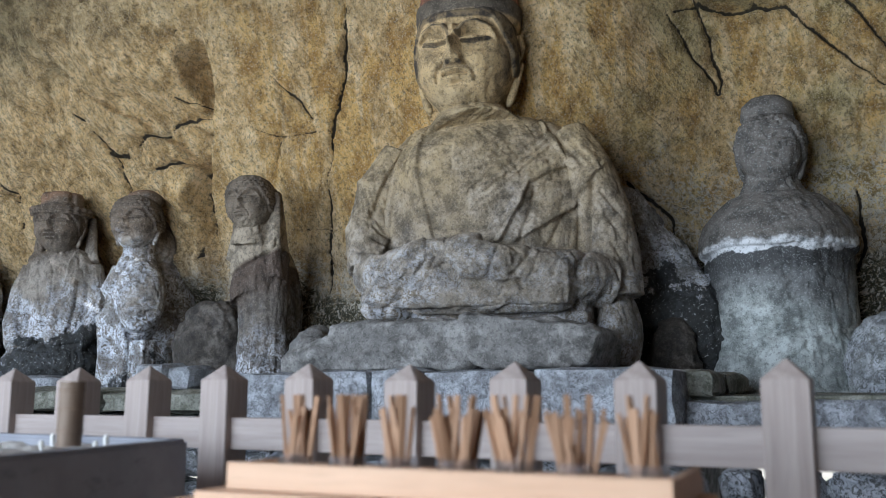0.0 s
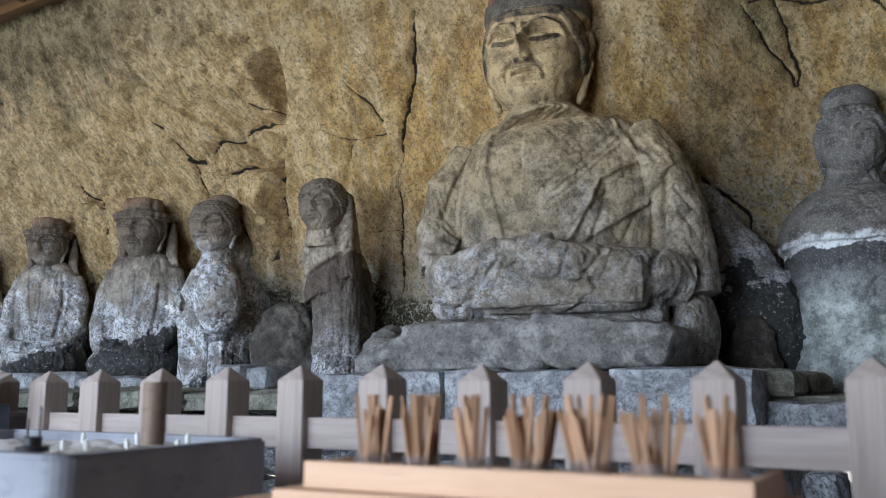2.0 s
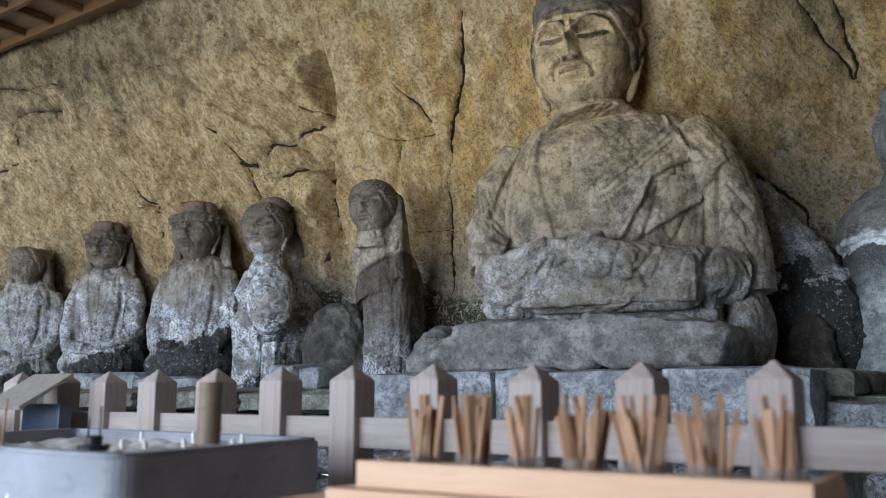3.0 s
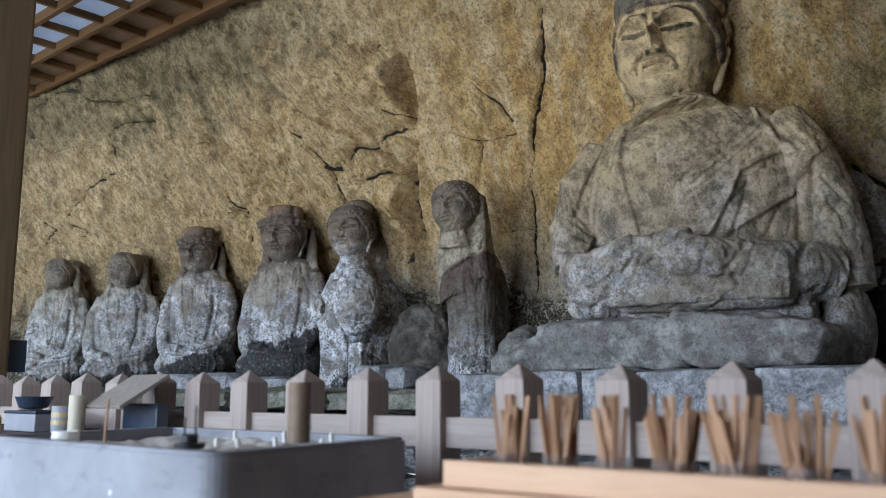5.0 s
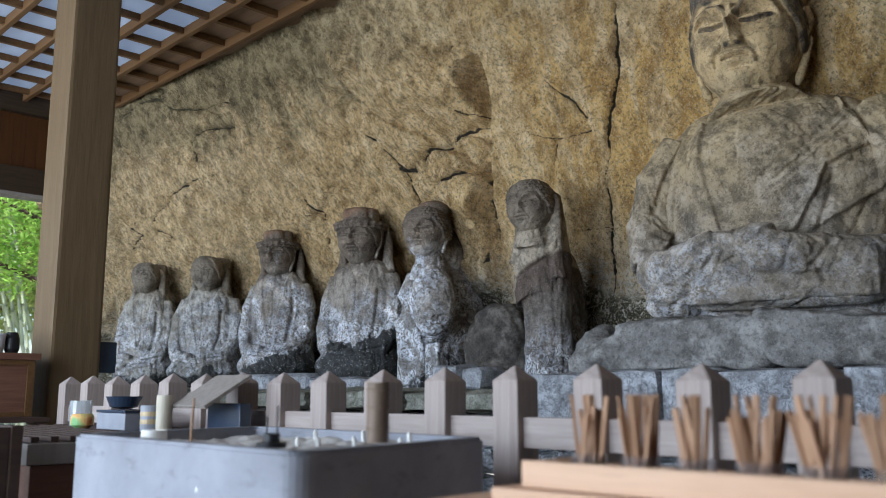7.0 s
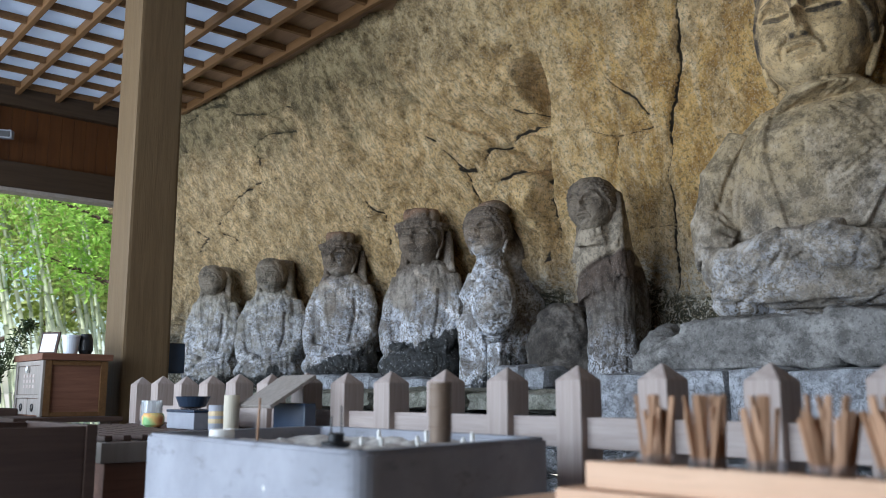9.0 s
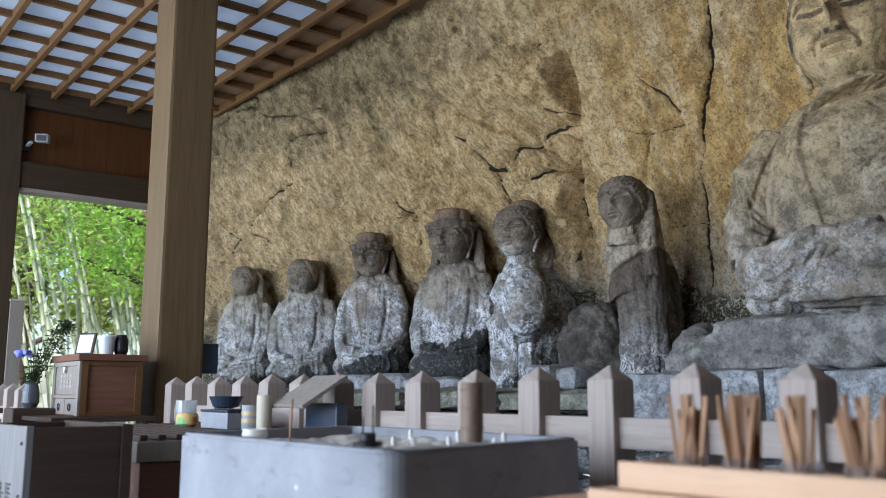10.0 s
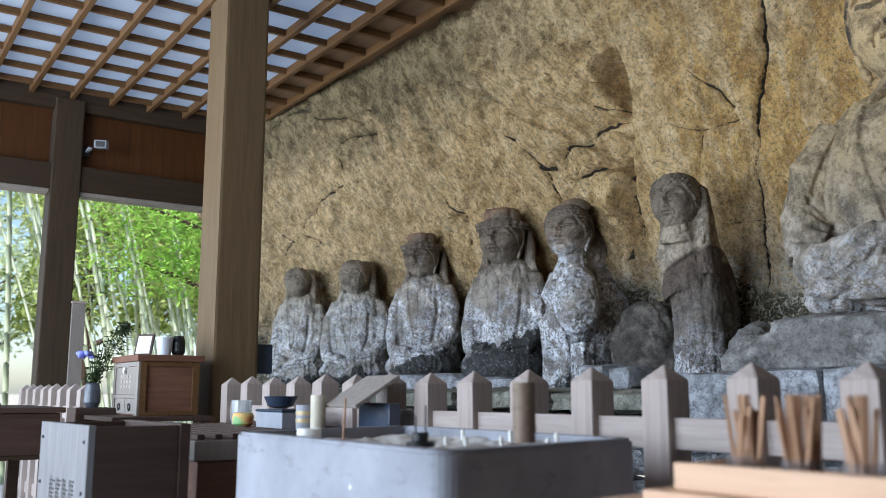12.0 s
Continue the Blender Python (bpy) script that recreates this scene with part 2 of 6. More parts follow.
    c = n.mix(n.math("MULTIPLY", n.step(chisel, 0.5, 0.60, 0, 0.5), n.step(x, -4.3, -3.8, 1.0, 0.45)), c, (0.10, 0.08, 0.05))
    c = n.mix(n.step(fine, 0.53, 0.575, 0, 0.6), c, (0.08, 0.06, 0.035))
    c = n.mix(n.step(n.noise(90, 4, 0.75, vec=p), 0.55, 0.60, 0, 0.55), c, (0.74, 0.66, 0.50))
    c = n.mix(n.step(n.noise(1.7, 9, 0.75, vec=p), 0.57, 0.67, 0, 0.3), c, n.mix(mid, (0.10, 0.085, 0.06), (0.30, 0.26, 0.19)))
    # near-black painted along the cracks, in place of the shade inside them
    crack_shade = n.t.nodes.new("ShaderNodeAttribute")
    crack_shade.attribute_name = "crack_shade"
    c = n.mix(n.step(crack_shade.outputs["Fac"], 0.25, 0.6, 0, 0.95), c, (0.018, 0.015, 0.012))
    # dark olive tone near the top, stronger towards the far end
    moss = n.math("MULTIPLY", n.step(n.math("ADD", z, n.math("MULTIPLY", n.math("SUBTRACT", n.noise(2.4, 7, 0.7, vec=p), 0.5), 1.6)), 3.0, 3.3), n.step(x, -5.6, -4.4, 0.62, 0.2))
    c = n.mix(moss, c, n.mix(n.step(mid, 0.42, 0.58), (0.07, 0.062, 0.03), (0.26, 0.225, 0.12)))
    c = n.mix(1.0, c, (1.0, 0.94, 0.86), "MULTIPLY")
    n.bump(n.math("ADD", n.math("ADD", mid, n.math("MULTIPLY", chisel, 0.7)), n.math("MULTIPLY", fine, 0.6)), 1.0, 0.034)
    return n.done(c, 0.93)


M_CLIFF = cliff_material()
GREY = ((0.285, 0.238, 0.182), (0.115, 0.095, 0.072), (0.47, 0.405, 0.33))
M_MAIN = stone("grey_tuff", *GREY, white=(1.5, 0.3), warm=((0.52, 0.385, 0.20), 2.05, 0.55, 1.6), caps=(((0.60, 0.43, 0.22), 2.52, 0.05, 0.3), ((0.09, 0.08, 0.07), 2.95, 0.012), ((0.36, 0.13, 0.07), 3.05, 0.02)), amount=0.55, paint=0.95)


def row_stone(name, x, black=1.27, slope=0.45, amount=0.95):
    return stone(name, (0.37, 0.32, 0.268), (0.15, 0.127, 0.103), (0.57, 0.505, 0.43), white=(1.70, 0.16), wet=(black, 0.025), caps=(((0.16, 0.118, 0.083), 1.88, 0.06), ((0.27, 0.15, 0.088), 2.20, 0.03)), amount=amount, stray=0.9, slant=(slope, x), paint=0.35)


M_ROW_A = row_stone("lichened_tuff", -6.2, 1.18)
M_ROW_B = row_stone("black_stained_tuff", -5.1, 1.25)
M_ROW_C = row_stone("white_crusted_tuff", -4.36, 1.02, 0.3, 1.0)
M_ROW_FAR = stone("pale_tuff", (0.33, 0.295, 0.24), (0.135, 0.12, 0.095), (0.50, 0.455, 0.38), white=(1.60, 0.22), wet=(1.10, 0.03), caps=(((0.21, 0.17, 0.125), 1.86, 0.06),), amount=0.75, stray=0.7)
M_MONK = stone("dark_tuff", (0.17, 0.145, 0.122), (0.075, 0.062, 0.052), (0.30, 0.262, 0.225), white=(1.32, 0.2), caps=(((0.10, 0.068, 0.05), 1.50, 0.1), ((0.42, 0.35, 0.26), 1.70, 0.015, 0.1), ((0.17, 0.132, 0.096), 1.92, 0.04)), amount=0.75, slant=(0.42, -3.36))
M_DARK_ROCK = stone("dark_rock", (0.085, 0.072, 0.06), (0.04, 0.034, 0.03), (0.17, 0.15, 0.13), white=(0.75, 0.15), amount=0.5)
M_RIGHT = stone("blue_grey_tuff", (0.46, 0.49, 0.47), (0.22, 0.235, 0.225), (0.68, 0.72, 0.70), caps=(((0.20, 0.20, 0.20), 1.40, 0.14), ((0.08, 0.08, 0.082), 1.56, 0.05), ((0.95, 0.96, 0.98), 1.68, 0.005, 0.25), ((0.135, 0.112, 0.088), 1.735, 0.014, 0.25)))
M_BOULDER = stone("pale_boulder", (0.30, 0.31, 0.30), (0.10, 0.10, 0.10), (0.5, 0.52, 0.5), white=(1.3, 0.3))
M_SLAB = stone("slab_tuff", (0.24, 0.228, 0.215), (0.115, 0.108, 0.10), (0.37, 0.355, 0.335))
M_OUTCROP = stone("lichened_outcrop", (0.46, 0.45, 0.41), (0.16, 0.155, 0.14), (0.68, 0.67, 0.62), white=(2.3, 0.3), wet=(1.50, 0.02), amount=0.9, stray=1.5)
M_BLOCK = stone("plinth_stone", (0.34, 0.345, 0.36), (0.14, 0.14, 0.145), (0.52, 0.54, 0.58), white=(1.1, 0.2), amount=0.5)
M_LEDGE = stone("mossy_ledge", (0.24, 0.235, 0.19), (0.10, 0.10, 0.07), (0.40, 0.39, 0.33))
M_RUBBLE = stone("rubble", (0.22, 0.22, 0.215), (0.07, 0.07, 0.07), (0.42, 0.43, 0.42), white=(0.9, 0.3))
M_GREY_WOOD = wood("weathered_cedar", (0.32, 0.255, 0.225), (0.49, 0.41, 0.37), 2)
M_GREY_RAIL = wood("weathered_rail", (0.34, 0.275, 0.245), (0.50, 0.425, 0.39), 0)
M_PILLAR = wood("pillar_wood", (0.125, 0.08, 0.04), (0.195, 0.13, 0.068), 2)
M_POST = wood("dark_post_wood", (0.036, 0.023, 0.013), (0.068, 0.044, 0.026), 2)
M_BEAM = wood("beam_wood", (0.030, 0.018, 0.010), (0.055, 0.034, 0.02), 1)
M_LATTICE = wood("lattice_wood", (0.115, 0.055, 0.02), (0.19, 0.10, 0.04), 0)
M_BOARD = wood("amber_board", (0.055, 0.018, 0.004), (0.09, 0.032, 0.007), 2)
M_CEDAR = wood("fresh_cedar", (0.62, 0.38, 0.24), (0.78, 0.53, 0.36), 0)
M_STICK = wood("stick_wood", (0.30, 0.165, 0.09), (0.55, 0.33, 0.20), 2)
M_DARKBOX = wood("dark_box_wood", (0.050, 0.030, 0.024), (0.092, 0.056, 0.042), 1)
M_REDBOX = wood("red_box_wood", (0.14, 0.062, 0.040), (0.235, 0.112, 0.070), 1)
M_PALEBOX = wood("pale_box_wood", (0.24, 0.205, 0.18), (0.34, 0.30, 0.265), 2)

# ---- ground and floor ----
M_GROUND = plain("dry_ground", (0.58, 0.54, 0.45), 0.95, vary=0.5, scale=3)
M_FLOOR = plain("earth_floor", (0.28, 0.26, 0.23), 0.95, vary=0.4, scale=6)
bm = bmesh.new()
bmesh.ops.create_grid(bm, x_segments=2, y_segments=2, size=600)
tagged(part("ground", bm, M_GROUND, m=pose(0, 0, -0.03)), "pale dry earth ground round the shelter", "ground", kind="structure")
tagged(part("floor", box((-8.6, -3.2, -0.026), (4.2, 3.6, 0.0)), M_FLOOR), "trodden earth floor under the shelter", "floor", kind="structure")


# ---- cliff: a hollowed, leaning face with cracks ----
def cliff_depth(x, z):
    edge = -4.07 + 0.33 * ss(z, 1.9, 3.05)
    yl = 4.5 - 0.95 * ss(z, 1.5, 3.9) - 0.07 * np.maximum(0, -5.5 - x) * ss(z, 1.8, 3.6)
    yl = yl - 0.3 * ss(-x, 6.2, 8.0) * (1 - ss(z, 2.4, 3.4))
    yl = yl + 0.26 * np.exp(np.minimum(0, x - edge) / 0.3) * ss(z, 2.0, 2.6)
    yr = 4.52 + 0.78 * ss(x, -2.4 + 0.75 * ss(z, 2.0, 2.6), -0.7) - (0.95 - 0.7 * ss(x, -4.0, -2.7)) * ss(z, 1.6, 3.9)
    yl = yl + 0.3 * ss(-x, 9.9, 10.4)
    k = ss(x - edge, -0.02, 0.02)
    return yl * (1 - k) + yr * k


def cleft(x, z, line, width):
    """How deep a jagged crack along a polyline of (x, z) cuts, and how strongly shade is painted in it."""
    best = np.full(x.shape, 9.0)
    wx = x + 0.028 * vnoise(x, z, 8, 5, 5, 0.65)
    wz = z + 0.028 * vnoise(x, z, 8, 5, 6, 0.65)
    for (ax, az), (bx, bz) in zip(line, line[1:]):
        dx, dz = bx - ax, bz - az
        t = np.clip(((wx - ax) * dx + (wz - az) * dz) / (dx * dx + dz * dz), 0, 1)
        best = np.minimum(best, np.hypot(wx - ax - t * dx, wz - az - t * dz))
    width = np.maximum(0.0022, width * (1.0 + 1.0 * vnoise(x, z, 4, 3, 8)))
    chip = 0.016 * np.clip(1 - best / 0.06, 0, 1) ** 2 * ss(vnoise(x, z, 3, 2, 9), -0.4, 0.3)
    return (0.006 + 4.0 * width) * np.clip(1.4 - best / (width + 0.004), 0, 1) + chip, np.clip((width + 0.0045 - best) / 0.007, 0, 1) * np.clip(width / 0.005, 0.35, 1)


CRACKS_WEST = [
    (((-7.26, 3.76), (-7.33, 3.57), (-7.59, 3.59), (-7.95, 3.52)), 0.010),
    (((-7.32, 3.55), (-7.15, 3.44), (-6.8, 3.38), (-6.44, 3.36), (-6.33, 3.3)), 0.005),
    (((-6.42, 3.15), (-6.78, 3.2), (-7.05, 3.15), (-7.08, 3.0), (-7.1, 2.84)), 0.0075),
    (((-7.1, 2.84), (-7.4, 2.77), (-7.88, 2.58), (-7.91, 2.47), (-7.71, 2.41), (-7.95, 2.29)), 0.0042),
    (((-6.02, 2.71), (-5.82, 2.47), (-5.71, 2.36), (-5.7, 2.24), (-5.76, 2.1)), 0.0045),
    (((-5.8, 2.48), (-5.88, 2.28), (-6.0, 2.12), (-6.1, 1.86)), 0.0036),
    (((-8.32, 2.54), (-8.16, 2.46), (-8.58, 2.39)), 0.005),
]
CRACKS_MIDDLE = [
    (((-4.93, 2.81), (-4.81, 2.68), (-4.71, 2.55), (-4.67, 2.36), (-4.68, 2.2)), 0.0055),
    (((-4.74, 2.54), (-4.62, 2.53), (-4.42, 2.63), (-4.12, 2.7), (-3.94, 2.71)), 0.008),
    (((-4.45, 2.38), (-4.3, 2.43), (-4.2, 2.44)), 0.012),
    (((-3.92, 2.47), (-3.98, 2.31), (-4.12, 1.81)), 0.005),
    (((-3.41, 2.91), (-3.31, 2.76), (-3.18, 2.62)), 0.0032),
    (((-3.71, 2.61), (-3.57, 2.58), (-3.47, 2.54), (-3.19, 2.54)), 0.0026),
    (((-3.42, 2.52), (-3.49, 2.3)), 0.004),
    (((-4.16, 3.01), (-4.02, 3.1), (-3.94, 3.18)), 0.005),
    (((-4.14, 2.84), (-4.03, 2.78), (-3.83, 2.74)), 0.008),
]
CRACKS_EAST = [
    (((-2.97, 3.5), (-2.96, 3.22), (-2.96, 3.06), (-2.98, 2.87), (-3.06, 2.56), (-3.13, 2.27), (-3.17, 1.93), (-3.2, 1.56)), 0.0085),
    (((-3.17, 1.94), (-3.36, 1.95)), 0.005),
    (((-1.08, 3.08), (-0.97, 3.14), (-0.84, 3.09), (-0.67, 3.12), (-0.5, 3.07), (-0.37, 2.92), (-0.26, 2.8), (-0.05, 2.59)), 0.0045),
    (((-1.11, 3.06), (-1.01, 2.86), (-0.9, 2.65)), 0.0036),
    (((-1.0, 3.22), (-0.92, 2.92), (-0.89, 2.66)), 0.0036),
    (((-1.42, 2.15), (-1.31, 2.04), (-1.21, 1.93), (-1.2, 1.77), (-1.18, 1.59)), 0.007),
    (((-1.31, 2.05), (-1.13, 2.0)), 0.004),
    (((-0.2, 3.05), (-0.03, 2.77)), 0.004),
    (((-0.23, 2.03), (-0.21, 1.78), (-0.24, 1.6)), 0.008),
]


def build_cliff():
    step = 0.0078
    xs, zs = np.arange(-10.4, 1.0, step), np.arange(0.7, 3.8, step)
    x, z = np.meshgrid(xs, zs)
    y = cliff_depth(x, z)
    far = ss(-x, 3.7, 4.3)
    y += 0.10 * vnoise(x, z, 0.9, 4, 1) + 0.03 * vnoise(x * 1.2 + z * 0.5, z * 0.7 - x * 0.4, 4.2, 4, 2) * (0.45 + 0.9 * far)
    y += 0.022 * vnoise(x * 1.3 + z * 0.8, z * 0.8 - x * 0.5, 15, 4, 3, 0.6) * (0.5 + 0.9 * far)
    y += 0.012 * np.maximum(0, vnoise(x, z, 8, 4, 33) - 0.15) * 6 * (0.4 + far)
    # slanting strokes of the pick
    u, v = 0.5 * x - 0.87 * z, 0.87 * x + 0.5 * z
    pick = vnoise(v, u * 0.22, 11, 4, 51, 0.6)
    y += (0.020 * np.abs(pick) + 0.010 * vnoise(v, u * 0.3, 30, 3, 52)) * ss(vnoise(x, z, 0.8, 3, 53), -0.35, 0.25) * (0.35 + 0.65 * far)
    # mask of the shade that is coloured into the cracks
    crack_shade = np.zeros_like(x)
    # broken facets: tilted planes that meet in sharp edges
    rng = np.random.RandomState(17)
    wx, wz = x + 0.10 * vnoise(x, z, 2.5, 4, 41), z + 0.10 * vnoise(x, z, 2.5, 4, 42)
    near, second, plane = np.full(x.shape, 9.0), np.full(x.shape, 9.0), np.zeros_like(x)
    for k in range(95):
        cx, cz = rng.uniform(-9.6, -1.0), rng.uniform(1.2, 3.9)
        d = np.hypot((wx - cx) * 0.8, wz - cz)
        tilt = rng.uniform(-0.14, 0.14) * (wx - cx) + rng.uniform(-0.14, 0.14) * (wz - cz) + rng.uniform(-0.02, 0.02)
        hit = d < near
        second = np.where(hit, near, np.minimum(second, d))
        plane = np.where(hit, tilt, plane)
        near = np.where(hit, d, near)
    y += plane * (0.25 + 0.75 * far) + 0.012 * np.clip(1 - (second - near) / 0.02, 0, 1) * far
    for line, width in CRACKS_WEST + CRACKS_MIDDLE + CRACKS_EAST:
        cut, line_shade = cleft(x, z, line, width)
        y += cut
        crack_shade = np.maximum(crack_shade, line_shade)
    # deep pocket under the lip, and the rounded boss below it
    w = 0.03 * vnoise(x, z, 5, 4, 4)
    rim = -4.07 + 0.33 * ss(z, 1.9, 3.05)
    left = rim - 0.27 * np.sqrt(np.clip((z - 2.64) / 0.35, 0, 1)) * ss(3.22 + w - z, 0.0, 0.2)
    hollow = ss(x + w, left, left + 0.05) * (1 - ss(x, rim - 0.02, rim)) * ss(z + 0.5 * w, 2.66, 2.70) * (1 - ss(z + w, 3.13, 3.16))
    y += hollow * (0.22 + 0.55 * np.abs(vnoise(x + 0.4 * z, z, 5.5, 4, 14)) - 0.10 * ss(z, 3.0, 2.7))
    t2 = ss(z + 0.7 * (x + 4.3) + 2 * w, 2.60, 2.63) * (1 - ss(z, 2.8, 2.95)) * ss(x, -5.0, -4.8) * (1 - ss(x, rim - 0.02, rim))
    y += 0.08 * t2
    y -= 0.13 * ss(x + w, -4.47, -4.42) * (1 - ss(x, rim - 0.05, rim)) * (1 - ss(z + w, 2.37, 2.43)) * ss(z, 1.5, 1.7)
    # broken blocks between the lip and the row of heads
    for cx, cz, rx, rz, proud in ((-4.02, 2.26, 0.22, 0.19, 0.09), (-4.36, 2.50, 0.24, 0.10, 0.06), (-4.10, 2.56, 0.13, 0.11, 0.07), (-3.98, 2.84, 0.13, 0.10, 0.10)):
        q = np.hypot((x - cx + w) / rx, (z - cz + 0.7 * w) / rz)
        y -= proud * (1 - ss(q, 0.86, 1.0)) * (1 - ss(x, rim - 0.03, rim))
    # overhanging block high on the right
    y -= 0.10 * ss(z, 3.12, 3.15) * ss(x, -1.0, -0.95) * (1 - ss(x, -0.62, -0.55))
    y -= 0.05 * ss(z + 0.8 * (x + 0.36), 2.92, 2.98) * ss(x, -0.62, -0.5)
    co = np.stack([x, y, z], -1)
    ob = grid_mesh("cliff", co, len(xs), len(zs), M_CLIFF)
    ob.data.attributes.new("crack_shade", "FLOAT", "POINT").data.foreach_set("value", crack_shade.reshape(-1).astype(np.float32))
    return tagged(ob, "leaning ochre and grey tuff cliff with cracks", "cliff", kind="structure")


build_cliff()

# ---- shelter: ceiling, pillar, end wall ----
CEIL = 3.6


def build_ceiling():
    n = Nodes("ceiling_board")
    g = n.noise(1.6, 5, 0.6, stretch=(1, 9, 9))
    boards = n.done(n.ramp(g, (0.3, (0.20, 0.12, 0.07)), (0.7, (0.30, 0.19, 0.11))), 0.7)
    t = Nodes("translucent_sheet")
    tr = t.t.nodes.new("ShaderNodeBsdfTranslucent")
    df = t.t.nodes.new("ShaderNodeBsdfDiffuse")
    col = t.ramp(t.noise(2.5, 4, 0.6), (0.3, (0.50, 0.56, 0.65)), (0.7, (0.60, 0.65, 0.72)))
    t.link(col, tr.inputs[0])
    t.link(col, df.inputs[0])
    mx = t.t.nodes.new("ShaderNodeMixShader")
    mx.inputs[0].default_value = 0.5
    t.link(tr.outputs[0], mx.inputs[1])
    t.link(df.outputs[0], mx.inputs[2])
    t.link(mx.outputs[0], t.t.nodes["Material Output"].inputs["Surface"])
    bm = bmesh.new()
    for k in range(13):
        y = 3.40 - 0.345 * k
        add_box(bm, (-8.35, y - 0.02, CEIL), (3.6, y + 0.02, CEIL + 0.075), 0.004)
    for k in range(32):
        x = -8.19 + 0.372 * k
        add_box(bm, (x - 0.018, -3.0, CEIL + 0.022), (x + 0.018, 3.42, CEIL + 0.072), 0.003)
    ob = part("ceiling", bm, M_LATTICE)
    me = ob.data
    me.materials.append(boards)
    me.materials.append(t.mat)
    b2 = bmesh.new()
    b2.from_mesh(me)
    # unseen boards right of x = -3 are added to hold back light from above
    for lo, hi, mi in (((-8.4, 3.085, CEIL + 0.08), (-4.0, 4.2, CEIL + 0.11), 1), ((-8.4, -3.0, CEIL + 0.08), (-3.0, 3.075, CEIL + 0.086), 2), ((-3.99, 3.085, CEIL + 0.08), (3.6, 5.4, CEIL + 0.11), 1), ((-2.99, -3.0, CEIL + 0.08), (3.6, 3.075, CEIL + 0.11), 1)):
        old = set(b2.faces)
        add_box(b2, lo, hi)
        for f in b2.faces:
            if f not in old:
                f.material_index = mi
    b2.to_mesh(me)
    b2.free()
    return tagged(ob, "coffered wooden ceiling lattice with white translucent sheets", "ceiling", kind="structure")


build_ceiling()


def build_pillar():
    p = thing("pillar", (-5.56, 2.17, 0), "square weathered cedar pillar of the shelter", "pillar")
    tagged(p, kind="structure")
    part("shaft", box((-0.164, -0.148, 0), (0.164, 0.152, CEIL + 0.08), 0.02), M_PILLAR, p)
    return p


build_pillar()


def build_end_wall():
    """Far gable end: posts, tie beam and boarding over two openings."""
    w = thing("wall_west", (-8.45, 0, 0), "timber end wall with open bays under a tie beam", "wall")
    tagged(w, kind="structure")
    for k, y in enumerate((-1.05, 1.665)):
        part("post", box((-0.12, y - 0.125, 0), (0.12, y + 0.125, CEIL), 0.012), M_POST, w)
    part("tie_beam", box((-0.10, -3.0, 2.75), (0.10, 3.1, 2.985), 0.008), M_BEAM, w)
    part("wall_plate", box((-0.09, -3.0, 3.50), (0.09, 3.1, 3.70), 0.008), M_BEAM, w)
    for k, (a, b) in enumerate(((-0.92, 1.535), (1.795, 3.1))):
        count = 12
        for i in range(count):
            y0, y1 = a + (b - a) * i / count, a + (b - a) * (i + 1) / count
            part("board", box((-0.012, y0 + 0.001, 2.986), (0.012, y1 - 0.001, 3.499), 0.002), M_BOARD, w)
    for y0, y1 in ((-0.92, 1.535), (1.795, 3.1)):
        part("lintel_lining", box((-0.07, y0, 2.715), (0.085, y1, 2.75), 0.003), M_PALEBOX, w)
    return w


build_end_wall()
# two unseen walls, added only to stop light coming from the right
M_DARKWALL = plain("light_block_boards", (0.10, 0.075, 0.055), 0.8)
tagged(part("light_block_east", box((3.6, -3.0, 0), (3.7, 6.0, CEIL + 0.11)), M_DARKWALL), "unseen dark wall added to keep light out on the right", "wall", kind="structure")
tagged(part("light_block_south", box((-0.4, -3.1, 0), (3.7, -3.0, CEIL + 0.11)), M_DARKWALL), "unseen dark wall added to keep light out on the right", "wall", kind="structure")


# ---- stone ledges and plinth ----
def block(lo, hi, seed, chip=0.02, cuts=3):
    """A hewn block with uneven faces."""
    rng = random.Random(seed)
    bm = box(lo, hi)
    bmesh.ops.subdivide_edges(bm, edges=bm.edges[:], cuts=cuts, use_grid_fill=True)
    c = Vector([(a + b) / 2 for a, b in zip(lo, hi)])
    h = Vector([(b - a) / 2 for a, b in zip(lo, hi)])
    for v in bm.verts:
        r = Vector([(v.co[i] - c[i]) / h[i] for i in range(3)])
        edge = sum(1 for i in range(3) if abs(r[i]) > 0.98)
        n = noise.noise_vector(v.co * 6 + Vector((seed, 0, 0)))
        v.co += n * chip
        if edge >= 2:
            v.co -= Vector([math.copysign(min(0.35 * h[i], chip * (0.5 + rng.random())), r[i]) if abs(r[i]) > 0.98 else 0 for i in range(3)])
    return bm


def plinth():
    p = thing("plinth", (-1.95, 3.6, 0), "pale grey hewn stone plinth under the great figure", "plinth")
    tagged(p, kind="structure")
    xs = (-3.05, -2.62, -2.2, -1.93, -1.42, -0.83)
    for k, (a, b) in enumerate(zip(xs, xs[1:])):
        part("block", block((a + 0.004 + 1.95, -0.16, 0.78), (b - 0.004 + 1.95, 0.22, 1.045 + 0.006 * (k % 3)), 11 + k, 0.012), M_BLOCK, p, smooth=False)
    part("core", box((-1.05, 0.2, 0), (1.05, 1.3, 1.04)), M_SLAB, p)
    for k in range(3):
        part("block", block((1.0, 0.05 + 0.3 * k, 0.93), (1.22, 0.34 + 0.3 * k, 1.04), 31 + k, 0.012), M_LEDGE, p)
    return p


plinth()


